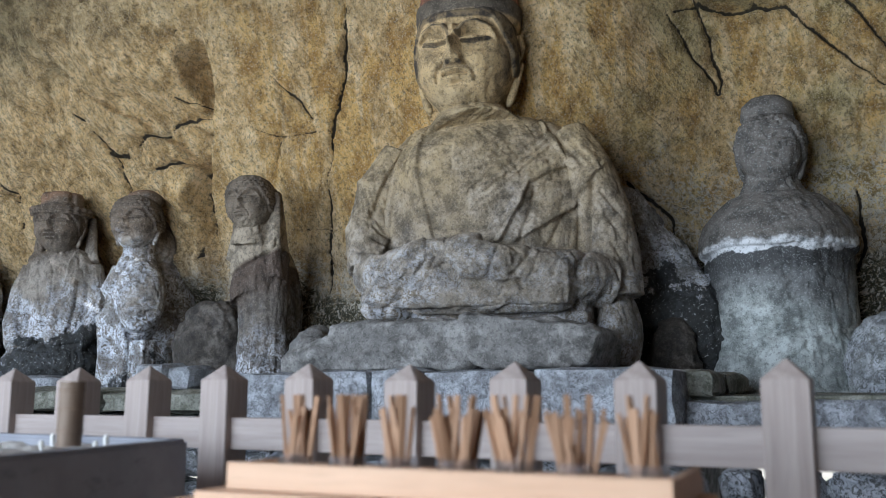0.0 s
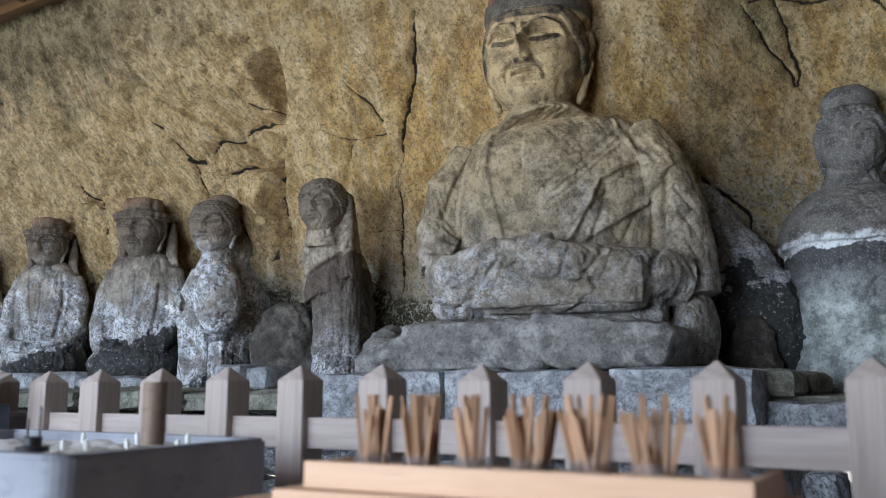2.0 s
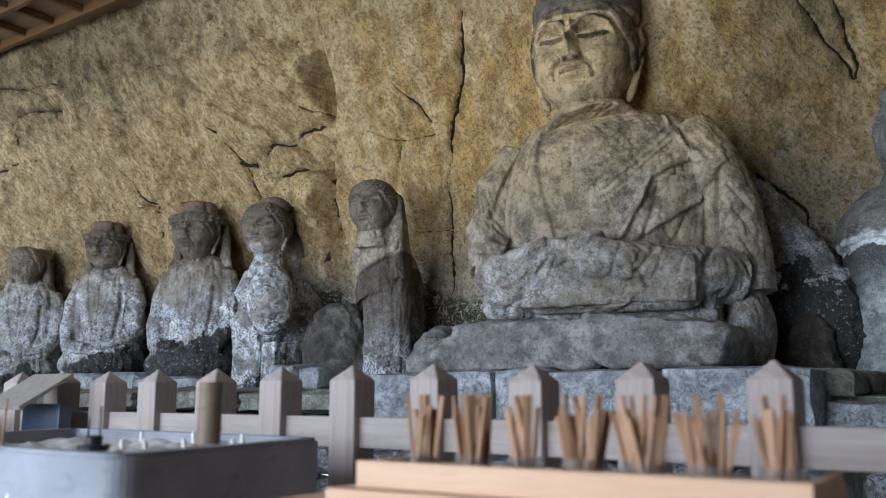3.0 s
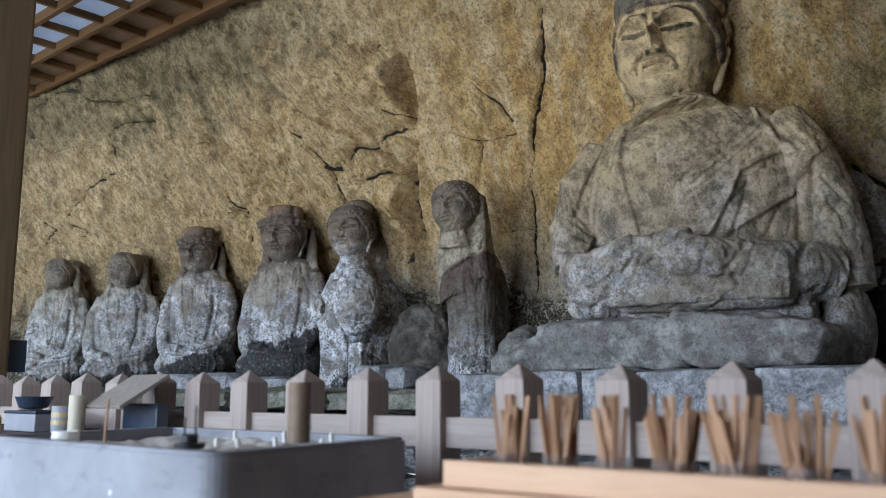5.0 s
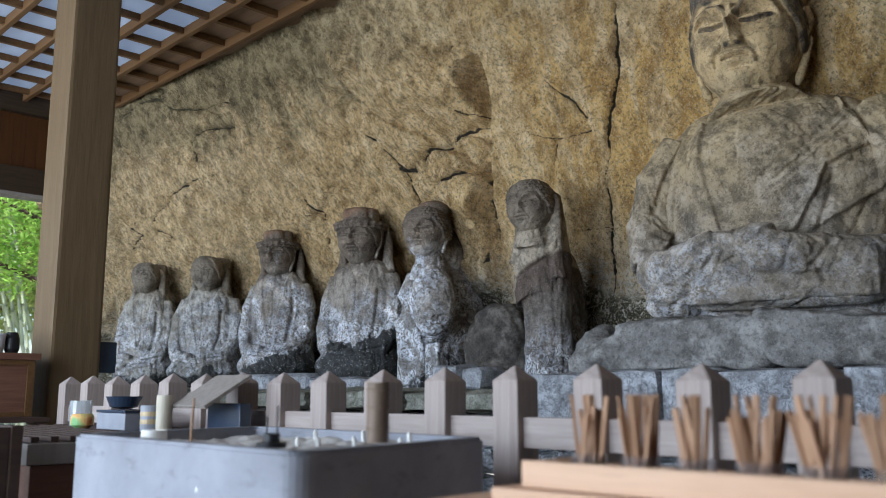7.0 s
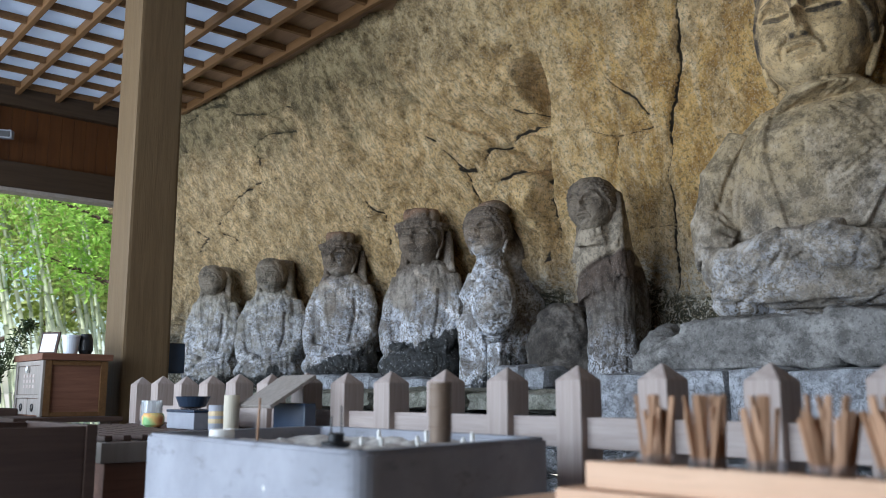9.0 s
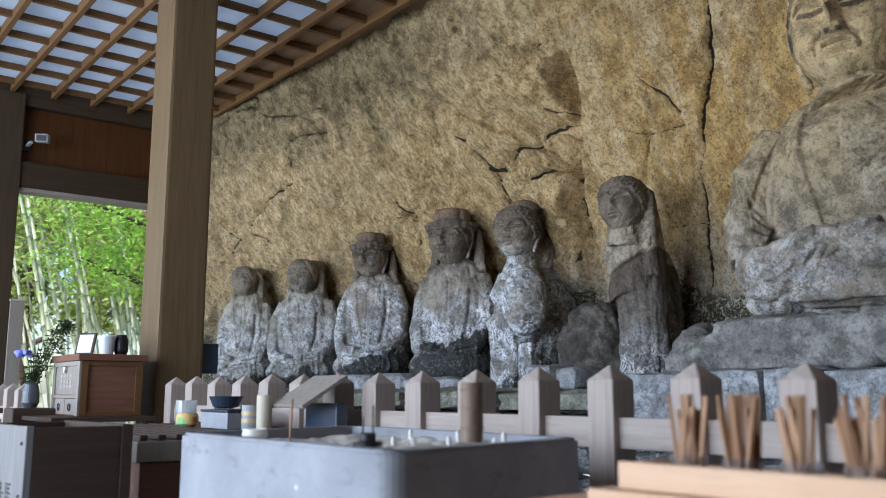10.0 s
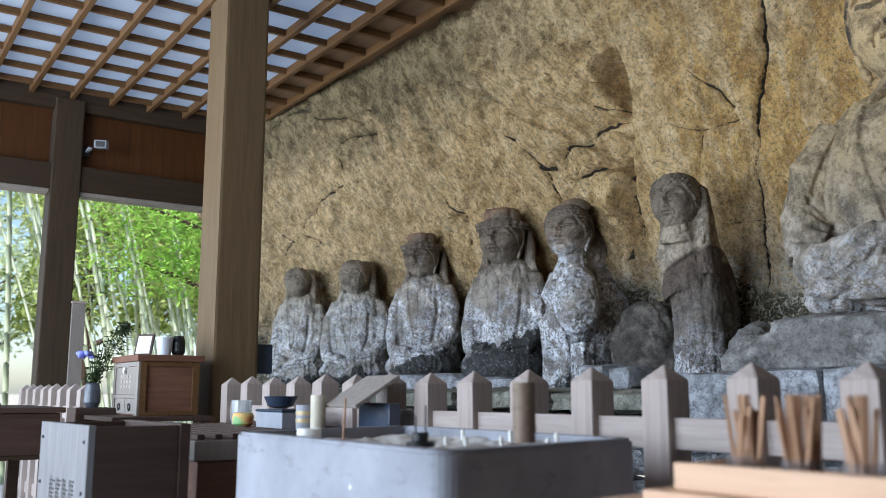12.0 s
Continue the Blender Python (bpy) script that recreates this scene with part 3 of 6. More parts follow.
def ledges():
    a = thing("ledge", (-6.0, 4.0, 0), "mossy stone ledge below the row of figures", "stone ledge")
    tagged(a, kind="structure")
    for k in range(7):
        x0 = -3.6 + k * 0.95
        part("slab", block((x0, -0.55, 0.84), (x0 + 0.94, 0.6, 0.965 + 0.012 * (k % 2)), 51 + k, 0.02, 5), M_LEDGE, a)
    b = thing("ledge", (-0.2, 4.3, 0), "low grey stone ledge with a pale front edge", "stone ledge")
    tagged(b, kind="structure")
    for k, (x0, x1) in enumerate(((-0.66, 0.35), (0.36, 1.3), (1.31, 2.4))):
        part("slab", block((x0, -0.72, 0.80), (x1, 1.3, 0.93), 71 + k, 0.014, 5), M_BLOCK if k < 1 else M_RUBBLE, b)
    part("top_soil", block((-0.66, -0.60, 0.90), (2.4, 1.3, 0.945), 81, 0.012, 6), M_LEDGE, b)
    r = thing("rubble_wall", (0, 3.45, 0), "rough dark rubble stones under the ledges", "stone wall")
    tagged(r, kind="structure")
    rng = random.Random(4)
    for row in range(5):
        x = -9.4 + 0.1 * row
        while x < 1.6:
            w = 0.16 + 0.16 * rng.random()
            z0 = 0.84 - 0.165 * (row + 1)
            front_y = 0.12 if x < -3.1 else (-0.02 if x < -0.85 else 0.15)
            part("stone", block((x + 0.006, front_y, z0 + 0.005), (x + w - 0.006, front_y + 0.3, z0 + 0.16), rng.randrange(999), 0.024, 2), M_RUBBLE, r)
            x += w
    return a


ledges()


# ---- statues ----
def ridge(x, z, pts, w):
    """A rounded line along a polyline: 1 on it, 0 a few widths away."""
    best = np.full(x.shape, 9.0)
    for (ax, az), (bx, bz) in zip(pts, pts[1:]):
        dx, dz = bx - ax, bz - az
        t = np.clip(((x - ax) * dx + (z - az) * dz) / (dx * dx + dz * dz), 0, 1)
        best = np.minimum(best, np.hypot(x - ax - t * dx, z - az - t * dz))
    return np.exp(-(best / w) ** 2)


def lip(x, z, pts, w):
    """The raised edge of a cloth: a sharp step on the left of a polyline that fades away from it."""
    best, side = np.full(x.shape, 9.0), np.zeros(x.shape)
    for (ax, az), (bx, bz) in zip(pts, pts[1:]):
        dx, dz = bx - ax, bz - az
        t = np.clip(((x - ax) * dx + (z - az) * dz) / (dx * dx + dz * dz), 0, 1)
        d = np.hypot(x - ax - t * dx, z - az - t * dz)
        s = np.sign(dx * (z - az) - dz * (x - ax))
        side = np.where(d < best, s, side)
        best = np.minimum(best, d)
    sd = best * side
    return ss(sd, -0.35 * w, 0.35 * w) * np.exp(-np.maximum(sd, 0) / (3.0 * w)) * np.exp(-np.maximum(-sd, 0) / w)


def spot(x, z, cx, cz, sx, sz):
    return np.exp(-((x - cx) / sx) ** 2 - ((z - cz) / sz) ** 2)


def head_shape(hair="curls", amp=1.0, wear=0.0, seed=1, jaw=0.22, fine=1.0):
    """A carved head of half width 1 looking to -y: rows of places, first and last rows are the poles."""
    nu, nv = int(200 * fine), int(150 * fine)
    lon, lat = np.meshgrid(np.linspace(0, 2 * np.pi, nu, endpoint=False), np.linspace(-np.pi / 2, np.pi / 2, nv))
    lon = lon - 0.55 * np.sin(lon)
    cx, cy, cz = np.cos(lat) * np.sin(lon), -np.cos(lat) * np.cos(lon), np.sin(lat)
    p = 2.45
    s = (np.abs(cx) ** p + np.abs(cy) ** p + np.abs(cz) ** p) ** (-1 / p)
    x, y, z = 0.93 * s * cx, 0.95 * s * cy, s * cz * np.where(cz > 0, 1.12, 1.18)
    x = x * (1 - jaw * ss(-z, 0.3, 1.15))
    y = y + 0.06 * ss(-z, 0.5, 1.15)
    front = ss(-cy, 0.12, 0.42)
    a = np.abs(x)
    low, z = z, z - 0.09 * ss(z, -0.4, -0.05)
    f = 0.08 * ridge(a, z, ((0.07, 0.10), (0.2, 0.27), (0.42, 0.32), (0.64, 0.22), (0.74, 0.06)), 0.05)
    f -= 0.10 * spot(a, z, 0.36, 0.10, 0.24, 0.10)
    f += 0.085 * spot(a, z, 0.38, 0.0, 0.22, 0.075)
    f -= 0.055 * ridge(a, z, ((0.16, -0.05), (0.36, -0.075), (0.60, -0.01)), 0.022)
    f += 0.03 * ridge(a, z, ((0.16, -0.01), (0.36, 0.03), (0.60, 0.03)), 0.025)
    f -= 0.04 * spot(a, z, 0.38, -0.17, 0.24, 0.06)
    f += (1 - wear) * (0.10 * ridge(a, z, ((0.0, 0.22), (0.0, -0.12)), 0.075) + 0.15 * ridge(a, z, ((0.0, -0.12), (0.0, -0.30)), 0.10) + 0.075 * spot(a, z, 0.13, -0.31, 0.065, 0.06))
    f -= 0.04 * spot(a, z, 0.0, -0.405, 0.2, 0.025)
    f += 0.055 * spot(a, z, 0.05, -0.475, 0.17, 0.045) + 0.06 * spot(a, z, 0.0, -0.60, 0.14, 0.05)
    f -= 0.075 * ridge(a, z, ((0.0, -0.54), (0.14, -0.53), (0.22, -0.545)), 0.018)
    f -= 0.04 * spot(a, z, 0.0, -0.70, 0.18, 0.04)
    f += 0.09 * spot(a, z, 0.0, -0.90, 0.24, 0.14) + 0.05 * spot(a, z, 0.5, -0.42, 0.26, 0.24)
    f -= 0.035 * ridge(a, z, ((0.18, -0.32), (0.34, -0.50), (0.36, -0.62)), 0.035)
    y = y - front * f * amp
    ink = front * np.clip(1.2 * ridge(a, z, ((0.09, 0.08), (0.12, 0.20), (0.22, 0.30), (0.42, 0.35), (0.64, 0.26)), 0.035) + ridge(a, z, ((0.16, -0.05), (0.36, -0.07), (0.62, 0.0)), 0.03) + 0.5 * ridge(a, z, ((0.0, -0.54), (0.20, -0.545)), 0.02) + 0.7 * spot(a, z, 0.10, -0.36, 0.06, 0.025) + 0.9 * ridge(a, z, ((0.13, 0.02), (0.36, 0.05), (0.60, 0.05)), 0.022) + 0.75 * ss(a, 0.72, 0.9) * ss(-z, -0.2, 0.4), 0, 1)
    z = low
    line = 0.53 - 0.5 * ss(a, 0.6, 0.95) - 0.5 * (1 - front)
    m = ss(z - line, -0.025, 0.025)
    grow = 1 + 0.075 * m
    if hair == "curls":
        row = np.floor(z / 0.135)
        bump = np.abs(np.cos(lon * 13 + row * np.pi / 2)) * np.abs(np.sin(np.pi * z / 0.135))
        grow = grow + 0.055 * m * bump
    x, y, z = x * grow, y * grow, np.where(z > 0, z * (1 + 0.03 * m), z)
    rough = 0.03 * vnoise(lon * 2.2, lat * 2.2, 2.2, 5, seed)
    k = 1 + rough * (0.6 + wear)
    return np.stack([x * k, y * k, z * k, np.maximum(ink, 0.8 * m)], -1)


def head_into(parts, c, r, turn, shape, hat=0.0, ears=True, beads=22):
    """Adds a head, its ears and its crown to a list of (places, faces)."""
    rot = np.array(Matrix.Rotation(radians(turn), 3, "Z"))
    c = np.array(c)
    nv, nu = shape.shape[:2]
    idx = np.arange(nu * nv).reshape(nv, nu)
    nxt = np.roll(idx, -1, 1)
    f = np.stack([idx[:-1], nxt[:-1], nxt[1:], idx[1:]], -1).reshape(-1, 4)
    parts.append((shape[..., :3].reshape(-1, 3) * r @ rot.T + c, f.tolist(), shape[..., 3].reshape(-1)))
    bm = bmesh.new()
    if ears:
        for s in (-1, 1):
            add_tube(bm, [(0.84 * s, -0.12, 0.08), (0.90 * s, -0.10, 0.32), (0.99 * s, 0.04, 0.40), (1.04 * s, 0.15, 0.20), (1.00 * s, 0.13, -0.15), (0.92 * s, 0.04, -0.50), (0.82 * s, 0.04, -0.80), (0.76 * s, 0.08, -0.92)], [0.05, 0.065, 0.07, 0.065, 0.06, 0.07, 0.085, 0.05], 10)
            add_tube(bm, [(0.95 * s, -0.04, 0.18), (1.0 * s, 0.02, -0.02), (0.96 * s, -0.04, -0.26)], [0.03, 0.04, 0.03], 8)
            add_blob(bm, (0.86 * s, 0.12, -0.25), (0.09, 0.15, 0.55), (0, 6 * s, 0), 14)
    if hat:
        t = bmesh.new()
        prof = [(0.5, 0.36), (1.10, 0.38), (1.17, 0.42), (1.17, 0.50), (1.10, 0.52), (1.20, 0.55), (1.22, 0.68), (1.12, 0.71), (0.86, 0.73), (0.83, 0.77), (0.85, 0.66 + 0.78 * hat), (0.78, 0.66 + 0.96 * hat), (0.4, 0.66 + hat)]
        add_lathe(t, prof, 4 * beads)
        for v in t.verts:
            a = math.atan2(v.co.y, v.co.x)
            rr = math.hypot(v.co.x, v.co.y)
            k = 1 + (0.045 * math.cos(beads * a) if rr > 1.15 else -0.12 * abs(math.sin(2.5 * a)) ** 14 if rr < 0.9 else 0.0)
            v.co.x, v.co.y = v.co.x * k, v.co.y * k + 0.06
        me = bpy.data.meshes.new("crown")
        t.to_mesh(me)
        t.free()
        bm.from_mesh(me)
        bpy.data.meshes.remove(me)
    if len(bm.verts):
        bm.verts.index_update()
        co = np.array([v.co[:] for v in bm.verts])
        parts.append((co * r @ rot.T + c, [[v.index for v in q.verts] for q in bm.faces], np.zeros(len(co))))
    bm.free()


def fused(bm, voxel, smooth):
    """Overlapping solids melted into one skin: its places, normals and faces."""
    me = bpy.data.meshes.new("rough_body")
    bm.to_mesh(me)
    bm.free()
    ob = bpy.data.objects.new("rough_body", me)
    scene.collection.objects.link(ob)
    r = ob.modifiers.new("fuse", "REMESH")
    r.mode, r.voxel_size = "VOXEL", voxel
    s = ob.modifiers.new("wear", "SMOOTH")
    s.factor, s.iterations = 0.5, smooth
    out = bpy.data.meshes.new_from_object(ob.evaluated_get(bpy.context.evaluated_depsgraph_get()))
    n = len(out.vertices)
    co, no = np.empty(n * 3, np.float32), np.empty(n * 3, np.float32)
    out.vertices.foreach_get("co", co)
    out.vertices.foreach_get("normal", no)
    faces = [p.vertices[:] for p in out.polygons]
    bpy.data.objects.remove(ob)
    for m in (me, out):
        bpy.data.meshes.remove(m)
    return co.reshape(-1, 3).astype(float), no.reshape(-1, 3).astype(float), faces


def statue(bm, heads, origin, turn, cuts, material, label, voxel=0.008, smooth=3, rough=0.004, group=""):
    """One worn stone figure: a fused body with cloth carved into its front, and its head."""
    co, no, faces = fused(bm, voxel, smooth)
    a = radians(turn)
    right, ahead = np.array([math.cos(a), math.sin(a), 0]), np.array([math.sin(a), -math.cos(a), 0])
    d = co - np.array(origin)
    u, w = d @ right, co[:, 2]
    wob = 0.010
    u, w = u + wob * vnoise(u, w, 6, 3, 61), w + wob * vnoise(u, w, 6, 3, 62)
    front = ss(no @ ahead, -0.1, 0.35)
    move = np.zeros(len(co))
    for kind, pts, width, height in cuts:
        move += height * (lip if kind == "lip" else ridge)(u, w, pts, width)
    move += 0.010 * vnoise(u + 3 * d[:, 1], w, 5, 4, 63) + 0.006 * np.minimum(0, vnoise(u + 2 * d[:, 1], w, 17, 4, 64, 0.6) + 0.1) * 3
    co = co + no * (move * front)[:, None]
    places, polys, start = [co], [tuple(f) for f in faces], len(co)
    ink = [np.zeros(len(co))]
    for c, f, dark in heads:
        places.append(c)
        ink.append(dark)
        polys += [tuple(i + start for i in q) for q in f]
        start += len(c)
    me = bpy.data.meshes.new("statue")
    me.from_pydata(np.concatenate(places).tolist(), [], polys)
    me.polygons.foreach_set("use_smooth", [True] * len(me.polygons))
    me.materials.append(material)
    me.attributes.new("ink", "FLOAT", "POINT").data.foreach_set("value", np.concatenate(ink).astype(np.float32))
    ob = new("statue", me)
    tex = bpy.data.textures.new("statue_wear", "CLOUDS")
    tex.noise_scale, tex.noise_depth = 0.045, 3
    m = ob.modifiers.new("chips", "DISPLACE")
    m.texture, m.strength, m.mid_level, m.texture_coords = tex, rough * 2, 0.5, "LOCAL"
    return tagged(ob, label, "stone statue", group)


def add_robe(bm, at, half, profile, depth=0.72):
    """A robed trunk, flattened front to back."""
    t = bmesh.new()
    add_lathe(t, [(r * half, z) for r, z in profile], 36)
    for v in t.verts:
        v.co = Vector(at(v.co.x, v.co.y * depth, v.co.z))
    bmesh.ops.recalc_face_normals(t, faces=t.faces[:])
    tmp = bpy.data.meshes.new("robe")
    t.to_mesh(tmp)
    t.free()
    bm.from_mesh(tmp)
    bpy.data.meshes.remove(tmp)


CURLS, SMOOTH_HAIR, WORN = head_shape("curls", 1.25, 0.2, 2), head_shape("plain", 1.3, 0.1, 3), head_shape("plain", 0.8, 0.75, 4)
ROW = "row of weathered figures"


def seated(x, y, base, top, half, r, material, label, turn, shape, hat=0.0, ears=True, hood=False):
    """A worn seated figure in high relief: rounded shoulders, arms by the sides, hands in the lap."""
    bm = bmesh.new()
    hz = top - (0.66 * r + hat * r if hat else 1.12 * r)
    chin = hz - 1.05 * r
    sh = chin - 0.28 * r
    H = sh - base
    rot = Matrix.Rotation(radians(turn), 3, "Z")

    def at(dx, dy, z):
        v = rot @ Vector((dx, dy, 0))
        return (x + v.x, y + v.y, z)

    heads = []
    head_into(heads, at(0, -0.08, hz), r, turn, shape, hat, ears)
    add_tube(bm, [at(0, -0.03, hz - 0.3 * r), at(0, -0.02, chin), at(0, 0.0, sh - 0.08)], [r * 0.6, r * 0.62, r * 0.95], 16)
    add_tube(bm, [at(0, 0.16, hz + 0.55 * r), at(0, 0.16, chin), at(0, 0.16, sh - 0.02)], [r * 0.75, r * 0.9, r * 1.1], 14)
    add_robe(bm, at, half, [(0.30, sh + 0.08 * H), (0.50, sh + 0.03 * H), (0.70, sh - 0.05 * H), (0.80, sh - 0.18 * H), (0.82, sh - 0.42 * H), (0.86, sh - 0.62 * H), (0.98, sh - 0.82 * H), (0.98, base + 0.05 * H), (0.86, base)], 0.62)
    for s in (-1, 1):
        add_tube(bm, [at(s * half * 0.62, 0.0, sh - 0.07 * H), at(s * half * 0.80, -half * 0.08, sh - 0.28 * H), at(s * half * 0.84, -half * 0.2, sh - 0.52 * H), at(s * half * 0.66, -half * 0.48, sh - 0.68 * H), at(s * half * 0.18, -half * 0.66, sh - 0.70 * H)], [half * 0.20, half * 0.22, half * 0.22, half * 0.19, half * 0.12], 16)
    add_blob(bm, at(0, -half * 0.30, base + 0.16 * H), (half * 0.98, half * 0.62, H * 0.17), (0, 0, turn))
    add_blob(bm, at(0, 0.3, base + 0.45 * H), (half * 0.75, 0.25, H * 0.55))
    if hat:
        for s in (-1, 1):
            add_tube(bm, [at(s * r * 0.98, 0.04, hz + 0.45 * r), at(s * r * 1.08, 0.03, hz - 0.3 * r), at(s * r * 1.15, 0.02, chin), at(s * r * 1.35, 0.0, sh - 0.03 * H)], [r * 0.2, r * 0.23, r * 0.22, r * 0.2], 10)
    if hood:
        for s in (-1, 1):
            add_tube(bm, [at(s * r * 0.80, 0.02, hz + 0.55 * r), at(s * r * 1.06, 0.0, hz - 0.1 * r), at(s * r * 1.12, 0.0, chin), at(s * r * 1.2, 0.0, sh - 0.05 * H)], [r * 0.22, r * 0.22, r * 0.22, r * 0.2], 10)
        add_tube(bm, [at(0, 0.08, hz + 0.5 * r), at(0, 0.08, hz + 1.12 * r)], [r * 1.0, r * 0.92], 16)
    g = half
    cuts = [("line", [(g * 0.50, sh - 0.20 * H), (g * 0.52, sh - 0.42 * H), (g * 0.40, sh - 0.60 * H)], 0.014, -0.028),
            ("line", [(-g * 0.52, sh - 0.20 * H), (-g * 0.54, sh - 0.42 * H), (-g * 0.42, sh - 0.58 * H)], 0.013, -0.022),
            ("lip", [(g * 0.34, sh + 0.04 * H), (g * 0.26, sh - 0.22 * H), (g * 0.06, sh - 0.46 * H), (-g * 0.02, sh - 0.62 * H)], 0.018, 0.016),
            ("lip", [(-g * 0.08, sh - 0.56 * H), (-g * 0.22, sh - 0.30 * H), (-g * 0.34, sh + 0.02 * H)], 0.018, 0.014),
            ("line", [(g * 0.02, sh - 0.12 * H), (g * 0.02, sh - 0.5 * H)], 0.007, -0.008),
            ("line", [(-g * 0.7, base + 0.30 * H), (0, base + 0.25 * H), (g * 0.75, base + 0.31 * H)], 0.012, -0.018)]
    for k in range(4):
        cuts.append(("line", [(g * 0.62, sh - (0.20 + 0.10 * k) * H), (g * 0.85, sh - (0.28 + 0.10 * k) * H)], 0.008, -0.008))
        cuts.append(("line", [(-g * (0.7 - 0.3 * k), base + 0.17 * H), (-g * (0.5 - 0.33 * k), base + 0.07 * H)], 0.011, -0.010))
    return statue(bm, heads, (x, y, 0), turn, cuts, material, label, group=ROW)


seated(-7.93, 3.82, 1.0, 2.15, 0.28, 0.125, M_ROW_FAR, "mossy pale stone figure with a broken face by the pillar", 36, WORN, ears=False, hood=True)
seated(-7.05, 3.97, 1.0, 2.13, 0.33, 0.135, M_ROW_FAR, "grey stone figure with a flattened hooded head", 34, WORN, ears=False, hood=True)
seated(-6.22, 4.15, 1.03, 2.27, 0.32, 0.145, M_ROW_A, "stone figure with a tall cap and pale lichened chest", 30, SMOOTH_HAIR, hat=0.75)
seated(-5.12, 4.15, 1.0, 2.29, 0.335, 0.162, M_ROW_B, "stone figure with a ribbed cap and black stained lap", 24, SMOOTH_HAIR, hat=0.72)


def standing_round():
    """The figure with a slim robed side and a round broken shoulder, on a narrow white base."""
    bm = bmesh.new()
    x, y, turn = -4.36, 4.12, 18
    heads = []
    head_into(heads, (x + 0.0, y - 0.05, 2.02), 0.155, turn, CURLS, 0.0)
    knot = bmesh.new()
    add_lathe(knot, [(0.10, 2.14), (0.115, 2.17), (0.105, 2.21), (0.06, 2.235)], 24, (x + 0.01, y + 0.0, 0))
    knot.verts.index_update()
    heads.append((np.array([v.co[:] for v in knot.verts]), [[v.index for v in f.verts] for f in knot.faces], np.zeros(len(knot.verts))))
    knot.free()
    add_tube(bm, [(x, y - 0.02, 1.95), (x - 0.01, y - 0.01, 1.82), (x - 0.02, y, 1.70)], [0.09, 0.095, 0.15], 16)
    add_blob(bm, (x - 0.05, y + 0.02, 1.52), (0.195, 0.17, 0.28))
    add_tube(bm, [(x - 0.10, y - 0.03, 1.72), (x - 0.17, y - 0.05, 1.58), (x - 0.18, y - 0.07, 1.42), (x - 0.14, y - 0.07, 1.25), (x - 0.13, y - 0.05, 1.0)], [0.08, 0.085, 0.085, 0.09, 0.11], 16)
    add_blob(bm, (x + 0.10, y - 0.09, 1.54), (0.165, 0.13, 0.225), (0, 0, turn))
    add_box(bm, (x - 0.22, y - 0.13, 0.96), (x + 0.035, y + 0.3, 1.36), 0.03)
    add_box(bm, (x + 0.055, y - 0.12, 0.96), (x + 0.18, y + 0.3, 1.27), 0.02)
    add_blob(bm, (x - 0.03, y + 0.22, 1.95), (0.11, 0.22, 0.2))
    add_blob(bm, (x - 0.03, y + 0.25, 1.5), (0.16, 0.26, 0.33))
    cuts = [("line", [(-0.045, 1.74), (-0.06, 1.55), (-0.05, 1.38), (0.0, 1.30)], 0.014, -0.035),
            ("lip", [(-0.12, 1.36), (-0.13, 1.55), (-0.08, 1.74)], 0.015, 0.012)]
    rng = random.Random(3)
    for k in range(34):
        u, z = rng.uniform(-0.01, 0.20), rng.uniform(1.36, 1.73)
        cuts.append(("line", [(u, z), (u + rng.uniform(0.02, 0.06), z + rng.uniform(-0.025, 0.015))], rng.uniform(0.004, 0.009), -rng.uniform(0.004, 0.012)))
    return statue(bm, heads, (x, y, 0), turn, cuts, M_ROW_C, "stone figure with one round white-crusted shoulder", 0.007, 3, 0.006, ROW)


standing_round()


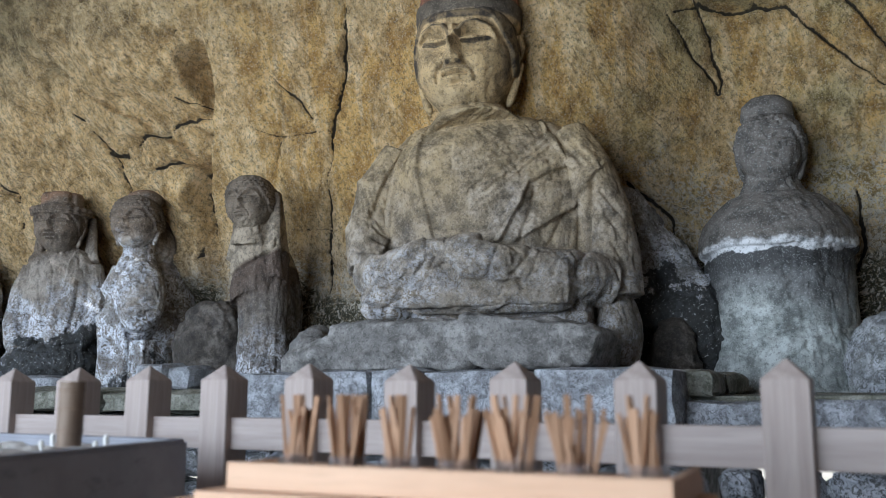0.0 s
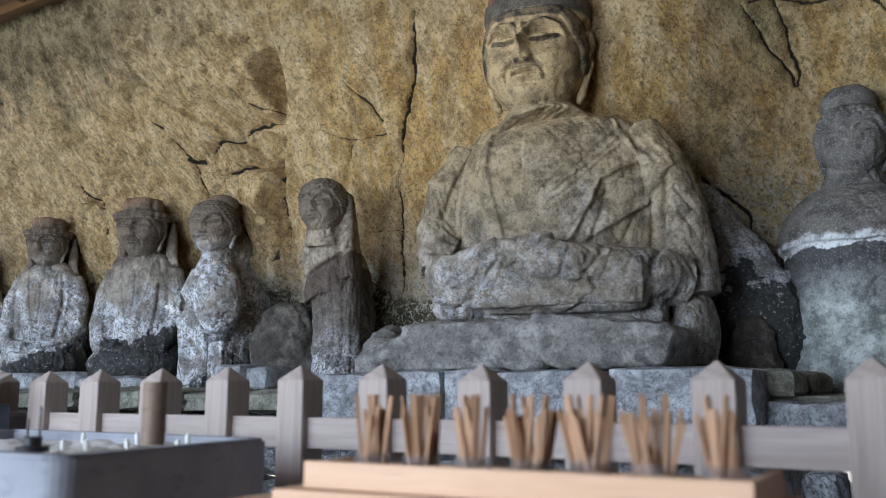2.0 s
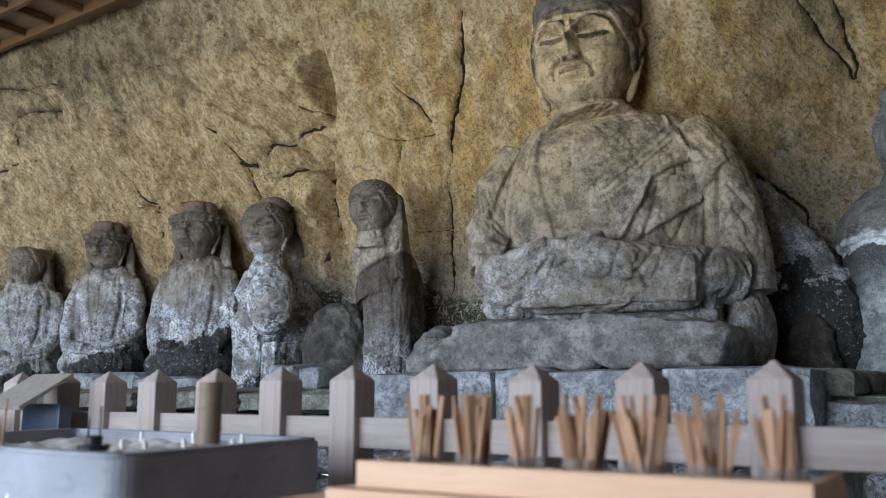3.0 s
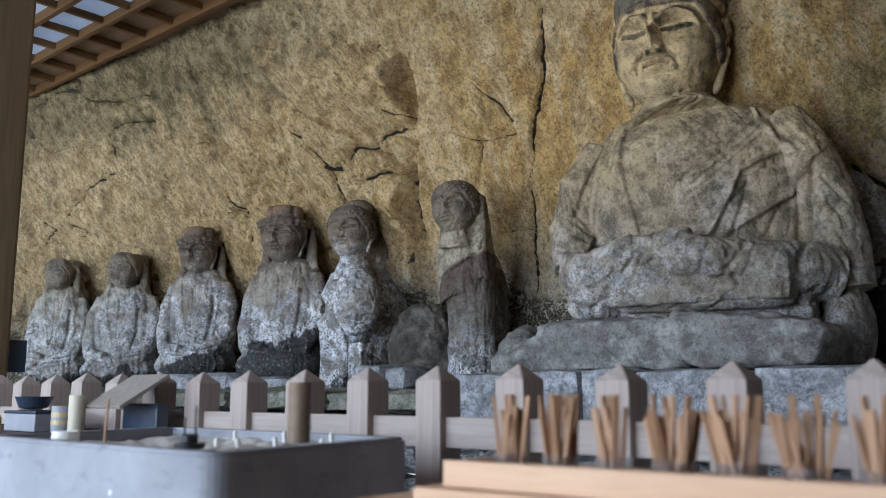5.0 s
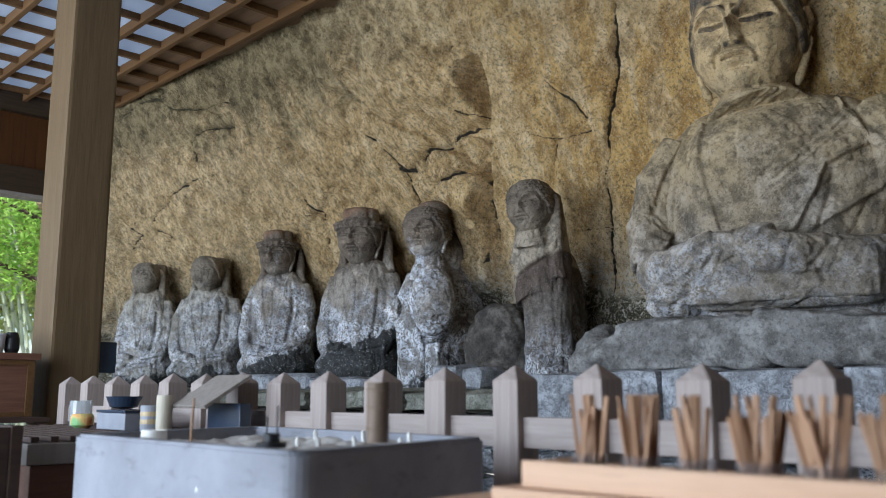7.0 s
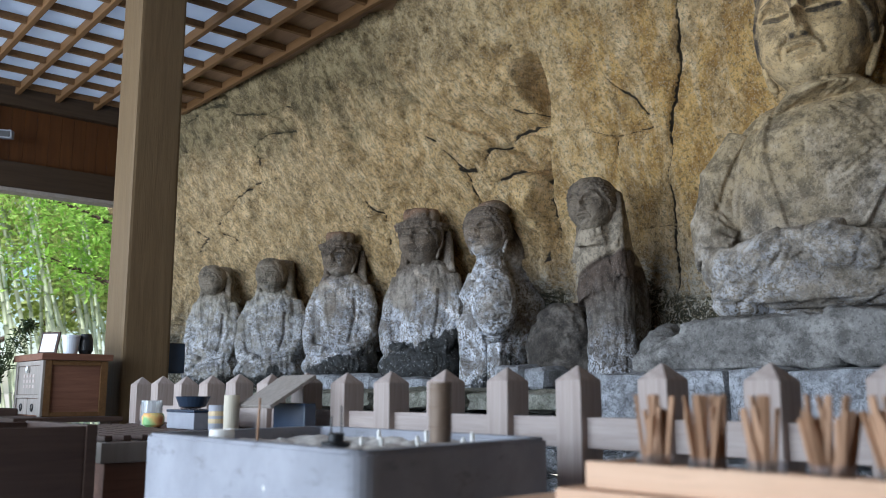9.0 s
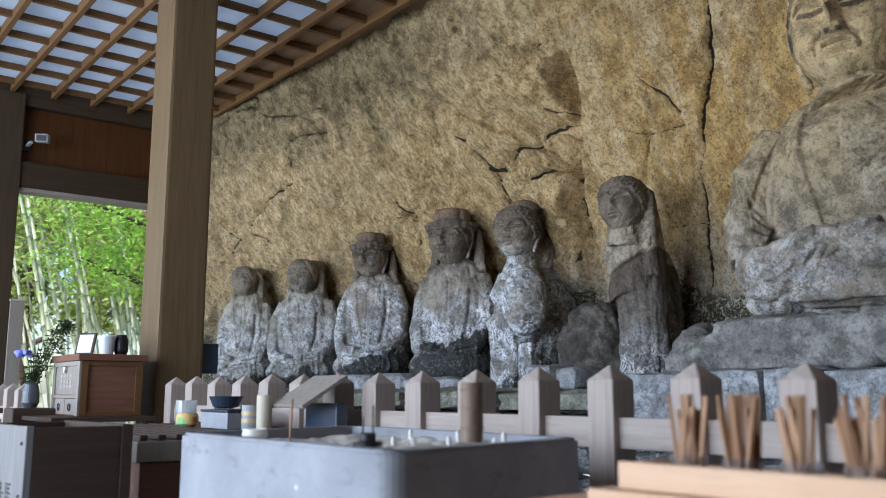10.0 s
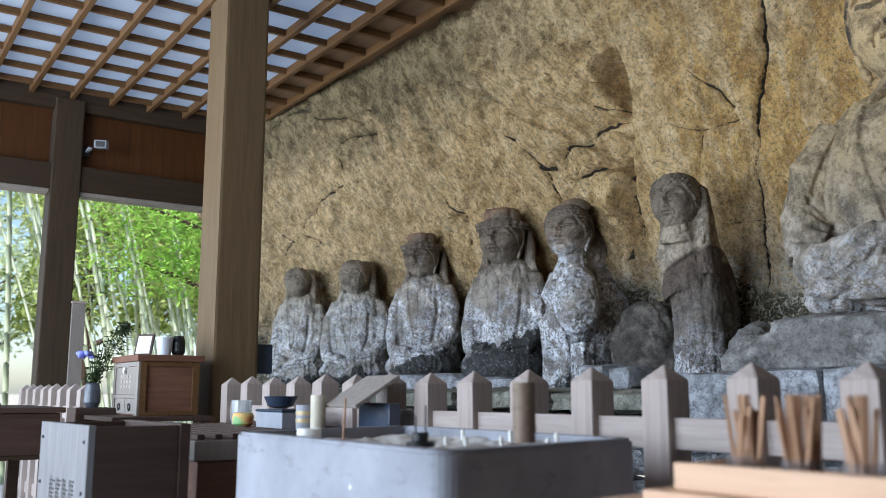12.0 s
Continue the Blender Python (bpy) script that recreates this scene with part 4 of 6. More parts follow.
def monk():
    """A post-like cloaked body cut off on a slant, with a pale collar, a hood and a curly head."""
    bm = bmesh.new()
    x, y, turn = -3.375, 4.06, 12
    heads = []
    head_into(heads, (x + 0.0, y - 0.06, 2.035), 0.142, turn, CURLS, 0.0, ears=False)
    add_tube(bm, [(x, y + 0.06, 2.12), (x + 0.01, y + 0.06, 1.94), (x + 0.03, y + 0.06, 1.70)], [0.10, 0.12, 0.14], 18)
    add_tube(bm, [(x - 0.0, y - 0.04, 1.98), (x - 0.01, y - 0.02, 1.80)], [0.08, 0.12], 14)
    add_tube(bm, [(x + 0.115, y + 0.02, 2.10), (x + 0.135, y + 0.0, 1.95), (x + 0.14, y - 0.01, 1.80), (x + 0.145, y + 0.0, 1.6)], [0.03, 0.035, 0.04, 0.05], 10)
    add_tube(bm, [(x - 0.115, y + 0.0, 2.02), (x - 0.13, y - 0.01, 1.92), (x - 0.15, y - 0.01, 1.78), (x - 0.17, y, 1.72)], [0.02, 0.03, 0.04, 0.05], 10)
    add_robe(bm, lambda dx, dy, z: (x - 0.02 + dx, y + 0.03 + dy, z + 0.30 * dx), 1.0, [(0.09, 1.89), (0.125, 1.84), (0.155, 1.78), (0.168, 1.72), (0.16, 1.5)], 0.8)
    add_robe(bm, lambda dx, dy, z: (x + 0.01 + dx + 0.03 * (1.7 - z), y + 0.05 + dy, z + 0.40 * dx * min(1.0, max(0.0, (z - 1.3) / 0.35))), 1.0, [(0.14, 1.70), (0.170, 1.69), (0.168, 1.5), (0.158, 1.3), (0.165, 1.12), (0.18, 0.97)], 0.72)
    add_blob(bm, (x - 0.03, y + 0.24, 1.4), (0.09, 0.24, 0.45))
    cuts = [("line", [(-0.18, 1.60), (0.0, 1.67), (0.17, 1.78)], 0.012, -0.020),
            ("line", [(-0.14, 1.76), (0.0, 1.80), (0.12, 1.88)], 0.010, -0.010)]
    for k in range(5):
        cuts.append(("line", [(-0.13 + 0.065 * k, 1.58 + 0.02 * k), (-0.11 + 0.06 * k, 1.3), (-0.10 + 0.055 * k, 1.02)], 0.018, -0.008))
    return statue(bm, heads, (x, y, 0), turn, cuts, M_MONK, "curly-headed stone figure in a dark worn cloak", 0.007, 2, 0.006, ROW)


monk()


def great_figure():
    bm = bmesh.new()
    X, Y, turn = -2.03, 4.28, 12
    rot = Matrix.Rotation(radians(turn), 3, "Z")

    def at(dx, ahead, z):
        v = rot @ Vector((dx, -ahead, 0))
        return (X + v.x, Y + v.y, z)

    heads = []
    head_into(heads, at(-0.06, 0.02, 2.752), 0.290, 10, head_shape("plain", 1.7, 0.0, 5, 0.15, 1.5))
    cap = bmesh.new()
    add_lathe(cap, [(0.15, 2.85), (0.284, 2.93), (0.296, 2.97), (0.298, 3.04), (0.285, 3.05), (0.27, 3.14), (0.2, 3.25), (0.08, 3.29)], 40, at(-0.06, -0.01, 0))
    cap.verts.index_update()
    heads.append((np.array([v.co[:] for v in cap.verts]), [[v.index for v in f.verts] for f in cap.faces], np.zeros(len(cap.verts))))
    cap.free()
    # neck and the rock behind the head
    add_tube(bm, [at(-0.06, -0.04, 2.65), at(-0.05, -0.03, 2.46), at(-0.03, 0.0, 2.34)], [0.17, 0.185, 0.27], 22)
    add_blob(bm, at(-0.03, -0.36, 2.8), (0.19, 0.26, 0.4))
    # trunk: sloping shoulders, flat chest
    add_robe(bm, lambda dx, dy, z: at(dx, -dy - 0.10, z), 1.0, [(0.20, 2.45), (0.31, 2.42), (0.43, 2.36), (0.53, 2.27), (0.60, 2.12), (0.64, 1.9), (0.64, 1.65), (0.60, 1.45), (0.56, 1.05)], 0.52)
    add_blob(bm, at(-0.06, 0.05, 2.08), (0.42, 0.20, 0.30), (0, 0, turn))
    # upper arms hang in wide sleeves
    add_tube(bm, [at(-0.46, -0.02, 2.26), at(-0.58, 0.02, 2.05), at(-0.62, 0.05, 1.82), at(-0.57, 0.12, 1.60)], [0.10, 0.13, 0.135, 0.13], 20)
    add_tube(bm, [at(0.47, -0.05, 2.30), at(0.58, 0.0, 2.10), at(0.66, 0.02, 1.85), at(0.70, 0.04, 1.62), at(0.72, 0.05, 1.42)], [0.11, 0.13, 0.14, 0.14, 0.13], 20)
    # forearms, the broken hand, the block of the lap sleeves
    add_tube(bm, [at(-0.54, 0.14, 1.57), at(-0.42, 0.29, 1.54), at(-0.24, 0.37, 1.60), at(-0.07, 0.39, 1.65)], [0.135, 0.125, 0.10, 0.065], 18)
    add_tube(bm, [at(0.66, 0.12, 1.50), at(0.46, 0.30, 1.52), at(0.22, 0.38, 1.55), at(0.0, 0.40, 1.58)], [0.14, 0.115, 0.10, 0.09], 18)
    add_blob(bm, at(0.02, 0.38, 1.61), (0.14, 0.11, 0.10), (0, 15, turn))
    add_box(bm, (-0.32, -0.43, 1.33), (0.54, 0.1, 1.60), 0.08, Matrix.Translation((X, Y, 0)) @ Matrix.Rotation(radians(turn), 4, "Z"))
    add_box(bm, (-0.48, -0.28, 1.04), (0.60, 0.3, 1.44), 0.06, Matrix.Translation((X, Y, 0)) @ Matrix.Rotation(radians(turn), 4, "Z"))
    add_blob(bm, at(-0.42, 0.22, 1.40), (0.17, 0.18, 0.12), (0, 0, turn))
    add_blob(bm, at(0.72, 0.03, 1.24), (0.11, 0.18, 0.22))
    add_blob(bm, at(0, -0.30, 1.8), (0.6, 0.28, 0.75))
    cuts = [
        # robe edges left of the chest, and the seam of the under-robe
        ("lip", [(-0.20, 1.74), (-0.26, 1.95), (-0.29, 2.13), (-0.28, 2.32)], 0.022, 0.024),
        ("lip", [(-0.48, 1.72), (-0.46, 1.96), (-0.41, 2.14), (-0.34, 2.30)], 0.022, 0.022),
        ("line", [(-0.36, 2.34), (-0.49, 2.11), (-0.57, 1.88)], 0.014, -0.020),
        ("line", [(-0.36, 2.2), (-0.40, 2.0), (-0.38, 1.8)], 0.010, -0.010),
        ("lip", [(-0.095, 2.33), (-0.09, 2.19), (-0.10, 1.98)], 0.010, 0.010),
        # broad collar band over the other shoulder
        ("lip", [(0.33, 2.40), (0.38, 2.27), (0.46, 2.13), (0.59, 2.02)], 0.020, 0.022),
        ("line", [(0.34, 2.40), (0.45, 2.23), (0.58, 2.09)], 0.010, -0.018),
        ("lip", [(0.42, 2.36), (0.50, 2.27), (0.62, 2.10)], 0.018, 0.012),
        # the turned edge that falls from the shoulder to the lap
        ("lip", [(0.05, 1.66), (0.16, 1.72), (0.24, 1.86), (0.30, 2.01), (0.41, 2.07)], 0.024, 0.040),
        ("lip", [(0.27, 1.73), (0.38, 1.79), (0.50, 1.87), (0.62, 2.03)], 0.022, 0.030),
        ("line", [(0.62, 2.0), (0.585, 1.78), (0.57, 1.5)], 0.016, -0.030),
        ("line", [(0.33, 1.98), (0.30, 1.84), (0.24, 1.70)], 0.012, -0.016),
        ("line", [(0.46, 1.84), (0.40, 1.70), (0.32, 1.62)], 0.012, -0.014),
        ("line", [(0.53, 1.82), (0.53, 1.66)], 0.010, -0.012),
        # forearm and lap
        ("line", [(-0.66, 1.70), (-0.45, 1.68), (-0.28, 1.71), (-0.10, 1.73)], 0.016, -0.026),
        ("lip", [(0.60, 1.66), (0.32, 1.655), (0.07, 1.67)], 0.016, 0.018),
        ("line", [(-0.40, 1.36), (-0.28, 1.46), (-0.17, 1.58)], 0.012, -0.012),
        ("line", [(0.0, 1.47), (0.2, 1.455), (0.50, 1.47)], 0.012, -0.007),
        ("line", [(0.33, 1.60), (0.27, 1.50), (0.30, 1.44)], 0.012, -0.018),
        ("line", [(-0.60, 1.40), (-0.30, 1.345), (0.6, 1.35)], 0.014, -0.020)]
    rng = random.Random(6)
    for k in range(9):
        # slanting pleats across the chest, uneven and worn
        f = k / 8 + rng.uniform(-0.04, 0.04)
        e = rng.uniform(-0.03, 0.06)
        cuts.append(("line", [(0.38 + 0.03 * f, 2.31 - 0.27 * f), (0.20 + 0.03 * f, 2.13 - 0.27 * f), (-0.04 + 0.12 * f + e, 1.985 - 0.29 * f + 0.6 * e)], rng.uniform(0.008, 0.013), -rng.uniform(0.004, 0.013)))
    for k in range(4):
        cuts.append(("line", [(0.22 + 0.03 * k, 2.34 - 0.05 * k), (0.06 + 0.03 * k, 2.22 - 0.05 * k), (-0.07, 2.12 - 0.05 * k)], 0.007, -0.005))
        cuts.append(("line", [(-0.58 + 0.02 * k, 1.92 - 0.08 * k), (-0.50 + 0.03 * k, 1.80 - 0.05 * k)], 0.009, -0.012))
        cuts.append(("line", [(0.66 + 0.02 * k, 1.95 - 0.13 * k), (0.74 + 0.01 * k, 1.84 - 0.13 * k)], 0.012, -0.012))
        cuts.append(("line", [(0.18 + 0.1 * k, 1.62 - 0.01 * k), (0.15 + 0.1 * k, 1.50)], 0.010, -0.008))
    return statue(bm, heads, (X, Y, 0), turn, cuts, M_MAIN, "large seated grey stone figure with folded arms and painted face", 0.0075, 2, 0.0035)


great_figure()


def lap_slabs():
    for k, (lo, hi, label) in enumerate((
            ((-2.83, 3.60, 1.045), (-2.42, 3.94, 1.265), "broken grey stone end slab before the great figure"),
            ((-2.56, 3.60, 1.045), (-1.76, 3.96, 1.285), "long grey stone slab before the great figure"),
            ((-1.82, 3.575, 1.05), (-1.18, 4.0, 1.31), "dark grey rounded stone slab before the great figure"))):
        bm = bmesh.new()
        add_box(bm, lo, hi, 0.05)
        cx, cz = (lo[0] + hi[0]) / 2, (lo[2] + hi[2]) / 2
        add_blob(bm, (cx, (lo[1] + hi[1]) / 2, cz), ((hi[0] - lo[0]) * 0.51, 0.21, 0.11))
        if k == 2:
            for v in bm.verts:
                v.co.x += (1.2 - v.co.z) * 0.35 * (1 if v.co.x < -1.5 else -0.5)
                v.co.z -= max(0.0, v.co.x + 1.5) ** 2 * 1.4 * max(0.0, v.co.z - 1.1) / 0.3
        if k == 0:
            for v in bm.verts:
                v.co.z -= max(0.0, (-2.5 - v.co.x)) * 0.45 * ((v.co.z - 1.04) / 0.25)
        sculpt("stone_slab", bm, M_SLAB, 0.010, label, 0.011, 2, "stone slab", group="slabs of the great figure")


lap_slabs()


def right_figure():
    bm = bmesh.new()
    x, y, turn = -0.64, 5.06, 4
    heads = []
    head_into(heads, (x + 0.01, y - 0.04, 2.25), 0.178, turn, head_shape("curls", 0.55, 0.8, 6), ears=True)
    knot = bmesh.new()
    add_lathe(knot, [(0.12, 2.40), (0.142, 2.44), (0.135, 2.51), (0.09, 2.55), (0.03, 2.56)], 26, (x, y - 0.01, 0))
    knot.verts.index_update()
    heads.append((np.array([v.co[:] for v in knot.verts]), [[v.index for v in f.verts] for f in knot.faces], np.zeros(len(knot.verts))))
    knot.free()
    add_tube(bm, [(x, y, 2.2), (x, y, 2.06), (x, y + 0.02, 1.9)], [0.13, 0.15, 0.24], 18)
    prof = [(0.93, 0.43), (1.12, 0.405), (1.3, 0.39), (1.55, 0.385), (1.665, 0.385), (1.69, 0.412), (1.76, 0.41), (1.84, 0.385), (1.92, 0.33), (1.99, 0.25), (2.03, 0.15)]
    add_lathe(bm, [(r, z) for z, r in prof], 40, (x, y + 0.06, 0))
    add_box(bm, (x - 0.3, y, 1.0), (x + 0.3, y + 0.6, 1.9))
    add_box(bm, (x - 0.12, y + 0.02, 1.9), (x + 0.13, y + 0.5, 2.4))
    rng = random.Random(9)
    cuts = [("line", [(-0.40, 1.66), (-0.2, 1.69), (0.0, 1.67), (0.2, 1.70), (0.4, 1.67)], 0.018, -0.020)]
    for k in range(26):
        u, z = rng.uniform(-0.36, 0.36), rng.uniform(1.0, 1.62)
        cuts.append(("line", [(u, z), (u + rng.uniform(0.03, 0.1), z + rng.uniform(-0.07, 0.07))], rng.uniform(0.008, 0.02), -0.012))
    return statue(bm, heads, (x, y, 0), turn, cuts, M_RIGHT, "blue-grey stone figure with a worn body and white crusted line", 0.009, 2, 0.005)


right_figure()


def loose_stones():
    spots = (((-6.55, 3.80, 0.965), (-5.75, 4.05, 1.085), "pale crusted kerb stone under the figures"), ((-5.74, 3.80, 0.965), (-5.35, 4.05, 1.09), "pale crusted kerb stone under the figures"),
             ((-5.34, 3.80, 0.965), (-4.72, 4.05, 1.06), "pale crusted kerb stone under the figures"), ((-4.08, 3.84, 0.965), (-3.84, 4.1, 1.12), "pale crusted kerb stone under the figures"),
             ((-3.83, 3.84, 0.965), (-3.64, 4.1, 1.10), "pale crusted kerb stone under the figures"))
    for k, (lo, hi, label) in enumerate(spots):
        ob = part("kerb_stone", block(lo, hi, 91 + k, 0.016, 4), M_BLOCK)
        tagged(ob, label, "stone", "kerb stones")
    for k, (c, r, mat, label) in enumerate((((-3.84, 4.26, 1.22), (0.27, 0.22, 0.30), M_DARK_ROCK, "dark speckled boulder between two figures"),
                                           ((-3.08, 4.25, 1.12), (0.16, 0.2, 0.2), M_SLAB, "grey boulder beside the slabs"),
                                           ((-1.16, 4.80, 1.15), (0.11, 0.18, 0.22), M_DARK_ROCK, "dark boulder behind the plinth"),
                                           ((-0.12, 4.85, 1.08), (0.2, 0.2, 0.26), M_BOULDER, "pale cracked boulder on the ledge"))):
        bm = bmesh.new()
        add_blob(bm, c, r, (8, 8, 20 * k))
        add_blob(bm, (c[0] + 0.06, c[1], c[2] - 0.1), (r[0] * 0.95, r[1] * 0.9, r[2] * 0.8), (0, -20, 10))
        add_box(bm, (c[0] - 0.6 * r[0], c[1] - 0.7 * r[1], c[2] - 0.8 * r[2]), (c[0] + 0.7 * r[0], c[1] + 0.7 * r[1], c[2] + 0.55 * r[2]), 0.03)
        sculpt("boulder", bm, mat, 0.013, label, 0.02, 2, "boulder")
    bm = bmesh.new()
    for c, r, lean in (((-1.30, 5.0, 1.78), (0.11, 0.20, 0.36), -22), ((-1.17, 5.02, 1.58), (0.15, 0.22, 0.36), -26), ((-1.08, 4.98, 1.30), (0.23, 0.24, 0.34), -14), ((-1.27, 4.94, 1.36), (0.13, 0.2, 0.4), -6)):
        add_blob(bm, c, r, (6, lean, 0))
    add_box(bm, (-1.34, 4.86, 1.0), (-0.94, 5.25, 1.4), 0.05)
    sculpt("boulder", bm, M_OUTCROP, 0.012, "leaning rock outcrop with white and black lichen", 0.022, 1, "boulder")


loose_stones()


# ---- picket fence ----
def post_mesh(name, w, h, cap, material):
    bm = bmesh.new()
    a = w / 2
    vs = [bm.verts.new(p) for p in ((-a, -a, 0), (a, -a, 0), (a, a, 0), (-a, a, 0), (-a, -a, h - cap), (a, -a, h - cap), (a, a, h - cap), (-a, a, h - cap), (0, 0, h))]
    for f in ((3, 2, 1, 0), (0, 1, 5, 4), (1, 2, 6, 5), (2, 3, 7, 6), (3, 0, 4, 7), (4, 5, 8), (5, 6, 8), (6, 7, 8), (7, 4, 8)):
        bm.faces.new([vs[i] for i in f])
    bmesh.ops.bevel(bm, geom=[e for e in bm.edges], offset=0.003, segments=1, affect="EDGES")
    me = bpy.data.meshes.new(name)
    bm.to_mesh(me)
    bm.free()
    me.materials.append(material)
    return me


def fence(at, count, pitch, h, w, label, rz=0.0, cap=0.045):
    f = thing("fence", at, label, "fence", rz=rz)
    me = post_mesh("post", w, h, cap, M_GREY_WOOD)
    rng = random.Random(3)
    for k in range(count):
        p = new("post", me)
        p.parent = f
        p.matrix_basis = pose(k * pitch, 0, 0.010 - 0.0013 * k + rng.uniform(-0.004, 0.004), 0, rng.uniform(-0.4, 0.4), rng.uniform(-1.5, 1.5))
    L = (count - 1) * pitch
    part("rail", box((-0.1, -0.022, h - 0.235), (L + 0.1, 0.022, h - 0.15), 0.004), M_GREY_RAIL, f)
    part("rail", box((-0.1, -0.022, 0.18), (L + 0.1, 0.022, 0.265), 0.004), M_GREY_RAIL, f)
    return f


fence((-5.005, 2.0, 0), 20, 0.2952, 1.032, 0.094, "weathered grey wooden picket fence with pointed posts")


def ring(bm, r_out, r_in, z0, z1, sides=24):
    """An open cup wall."""
    add_lathe(bm, [(r_in * 0.9, z0 + 0.004), (r_in * 0.9, z0), (r_out * 0.96, z0), (r_out, z1), (r_in, z1), (r_in * 0.96, z0 + 0.005)], sides)
    return bm


# ---- stone incense trough ----
def trough_material():
    n = Nodes("trough_stone")
    p = n.pos
    big = n.noise(3, 5, 0.6)
    fine = n.noise(70, 4, 0.7)
    c = n.ramp(big, (0.3, (0.21, 0.214, 0.24)), (0.7, (0.36, 0.365, 0.405)))
    c = n.mix(n.step(n.noise(7, 6, 0.7, stretch=(1, 1, 2.5)), 0.54, 0.68, 0, 0.6), c, (0.14, 0.14, 0.145))
    c = n.mix(n.step(fine, 0.55, 0.75, 0, 0.35), c, (0.2, 0.2, 0.2))
    n.bump(n.math("ADD", big, fine), 0.25, 0.006)
    return n.done(c, 0.8)


M_TROUGH = trough_material()
M_ASH = plain("ash", (0.62, 0.58, 0.53), 1.0, vary=0.6, scale=45)
M_WAX = plain("wax", (0.85, 0.83, 0.78), 0.4, vary=0.1)
M_BLACK = plain("black_iron", (0.02, 0.02, 0.022), 0.45, 0.3)
M_BAMBOO_BROWN = wood("smoked_bamboo", (0.10, 0.065, 0.045), (0.30, 0.22, 0.16), 2, 0.5)
M_BAMBOO_CUP = wood("cut_bamboo", (0.55, 0.48, 0.36), (0.72, 0.65, 0.52), 2, 0.5)


def trough():
    W, D, T = 1.06, 0.68, 0.05
    t = thing("incense_trough", (-1.455, 1.035, 0.36), "large grey stone trough full of pale ash", "incense burner")

    def lean(v):
        # the old basin is a little out of square
        v.co.x -= W / 2 + 0.20 * (v.co.y + D / 2)
        v.co.y += D / 2

    bm = box((-W / 2, -D / 2, 0), (W / 2, D / 2, 0.48))
    ev = [e for e in bm.edges if abs(e.verts[0].co.z - e.verts[1].co.z) > 0.3]
    bmesh.ops.bevel(bm, geom=ev, offset=0.055, segments=6, affect="EDGES", profile=0.5)
    bm.normal_update()
    top = [f for f in bm.faces if f.normal.z > 0.9]
    bmesh.ops.inset_region(bm, faces=top, thickness=T)
    r2 = bmesh.ops.extrude_face_region(bm, geom=top)
    for v in [g for g in r2["geom"] if isinstance(g, bmesh.types.BMVert)]:
        v.co.z -= 0.14
    bmesh.ops.delete(bm, geom=top, context="FACES")
    es = [e for e in bm.edges if all(v.co.z > 0.479 for v in e.verts)]
    bmesh.ops.bevel(bm, geom=es, offset=0.008, segments=2, affect="EDGES")
    for v in bm.verts:
        lean(v)
    part("basin", bm, M_TROUGH, t)
    nu, nv = 70, 50
    x, y = np.meshgrid(np.linspace(-W / 2 + T - 0.003, W / 2 - T + 0.003, nu), np.linspace(-D / 2 + T - 0.003, D / 2 - T + 0.003, nv))
    z = 0.452 + 0.02 * vnoise(x, y, 6, 4, 21) + 0.014 * vnoise(x, y, 30, 3, 22)
    a = grid_mesh("ash", np.stack([x - W / 2 - 0.20 * (y + D / 2), y + D / 2, z], -1), nu, nv, M_ASH)
    a.parent = t
    bm = box((-W / 2 + 0.1, -D / 2 + 0.08, -0.36), (W / 2 - 0.1, D / 2 - 0.08, 0.0), 0.02)
    for v in bm.verts:
        lean(v)
    part("plinth_block", bm, M_TROUGH, t)
    return t


t = trough()
for x, z, r in ((-0.36, 0.385, 0.005), (-0.22, 0.31, 0.004), (-0.62, 0.30, 0.005)):
    bm = bmesh.new()
    add_blob(bm, (x, 0.001, z), (r, 0.003, r * 1.3), seg=10)
    part("wax_drip", bm, M_WAX, t, "hardened white wax drip")
rng = random.Random(12)
c = thing("bamboo_tube", (-1.63, 1.38, 0.838), "brown smoked bamboo tube standing on the trough rim", "bamboo tube")
bm = bmesh.new()
ring(bm, 0.026, 0.021, 0.0, 0.135)
part("tube", bm, M_BAMBOO_BROWN, c, smooth=False)
for z in (0.03, 0.075, 0.115):
    bm = bmesh.new()
    add_lathe(bm, [(0.0262, z), (0.0275, z + 0.003), (0.0262, z + 0.006)])
    part("node_ring", bm, M_BAMBOO_BROWN, c)
h = thing("candle_holder", (-1.77, 1.19, 0.826), "small black iron candle dish with a wire frame", "candle holder")
bm = bmesh.new()
add_lathe(bm, [(0.022, 0), (0.033, 0.004), (0.033, 0.014), (0.018, 0.016), (0.018, 0.032), (0.02, 0.034), (0.001, 0.034)])
part("dish", bm, M_BLACK, h, smooth=False)
for s in (-1, 1):
    bm = bmesh.new()
    add_tube(bm, [(s * 0.021, 0, 0.03), (s * 0.021, 0, 0.095 if s > 0 else 0.07)], 0.0022, 6)
    part("wire", bm, M_BLACK, h)
d = bmesh.new()
add_lathe(d, [(0.034, 0), (0.036, 0.01), (0.034, 0.026), (0.03, 0.026), (0.028, 0.02), (0.001, 0.019)])
tagged(part("candle_dish", d, M_WAX, m=pose(-2.40, 1.22, 0.822)), "low white wax dish on the ash", "candle")
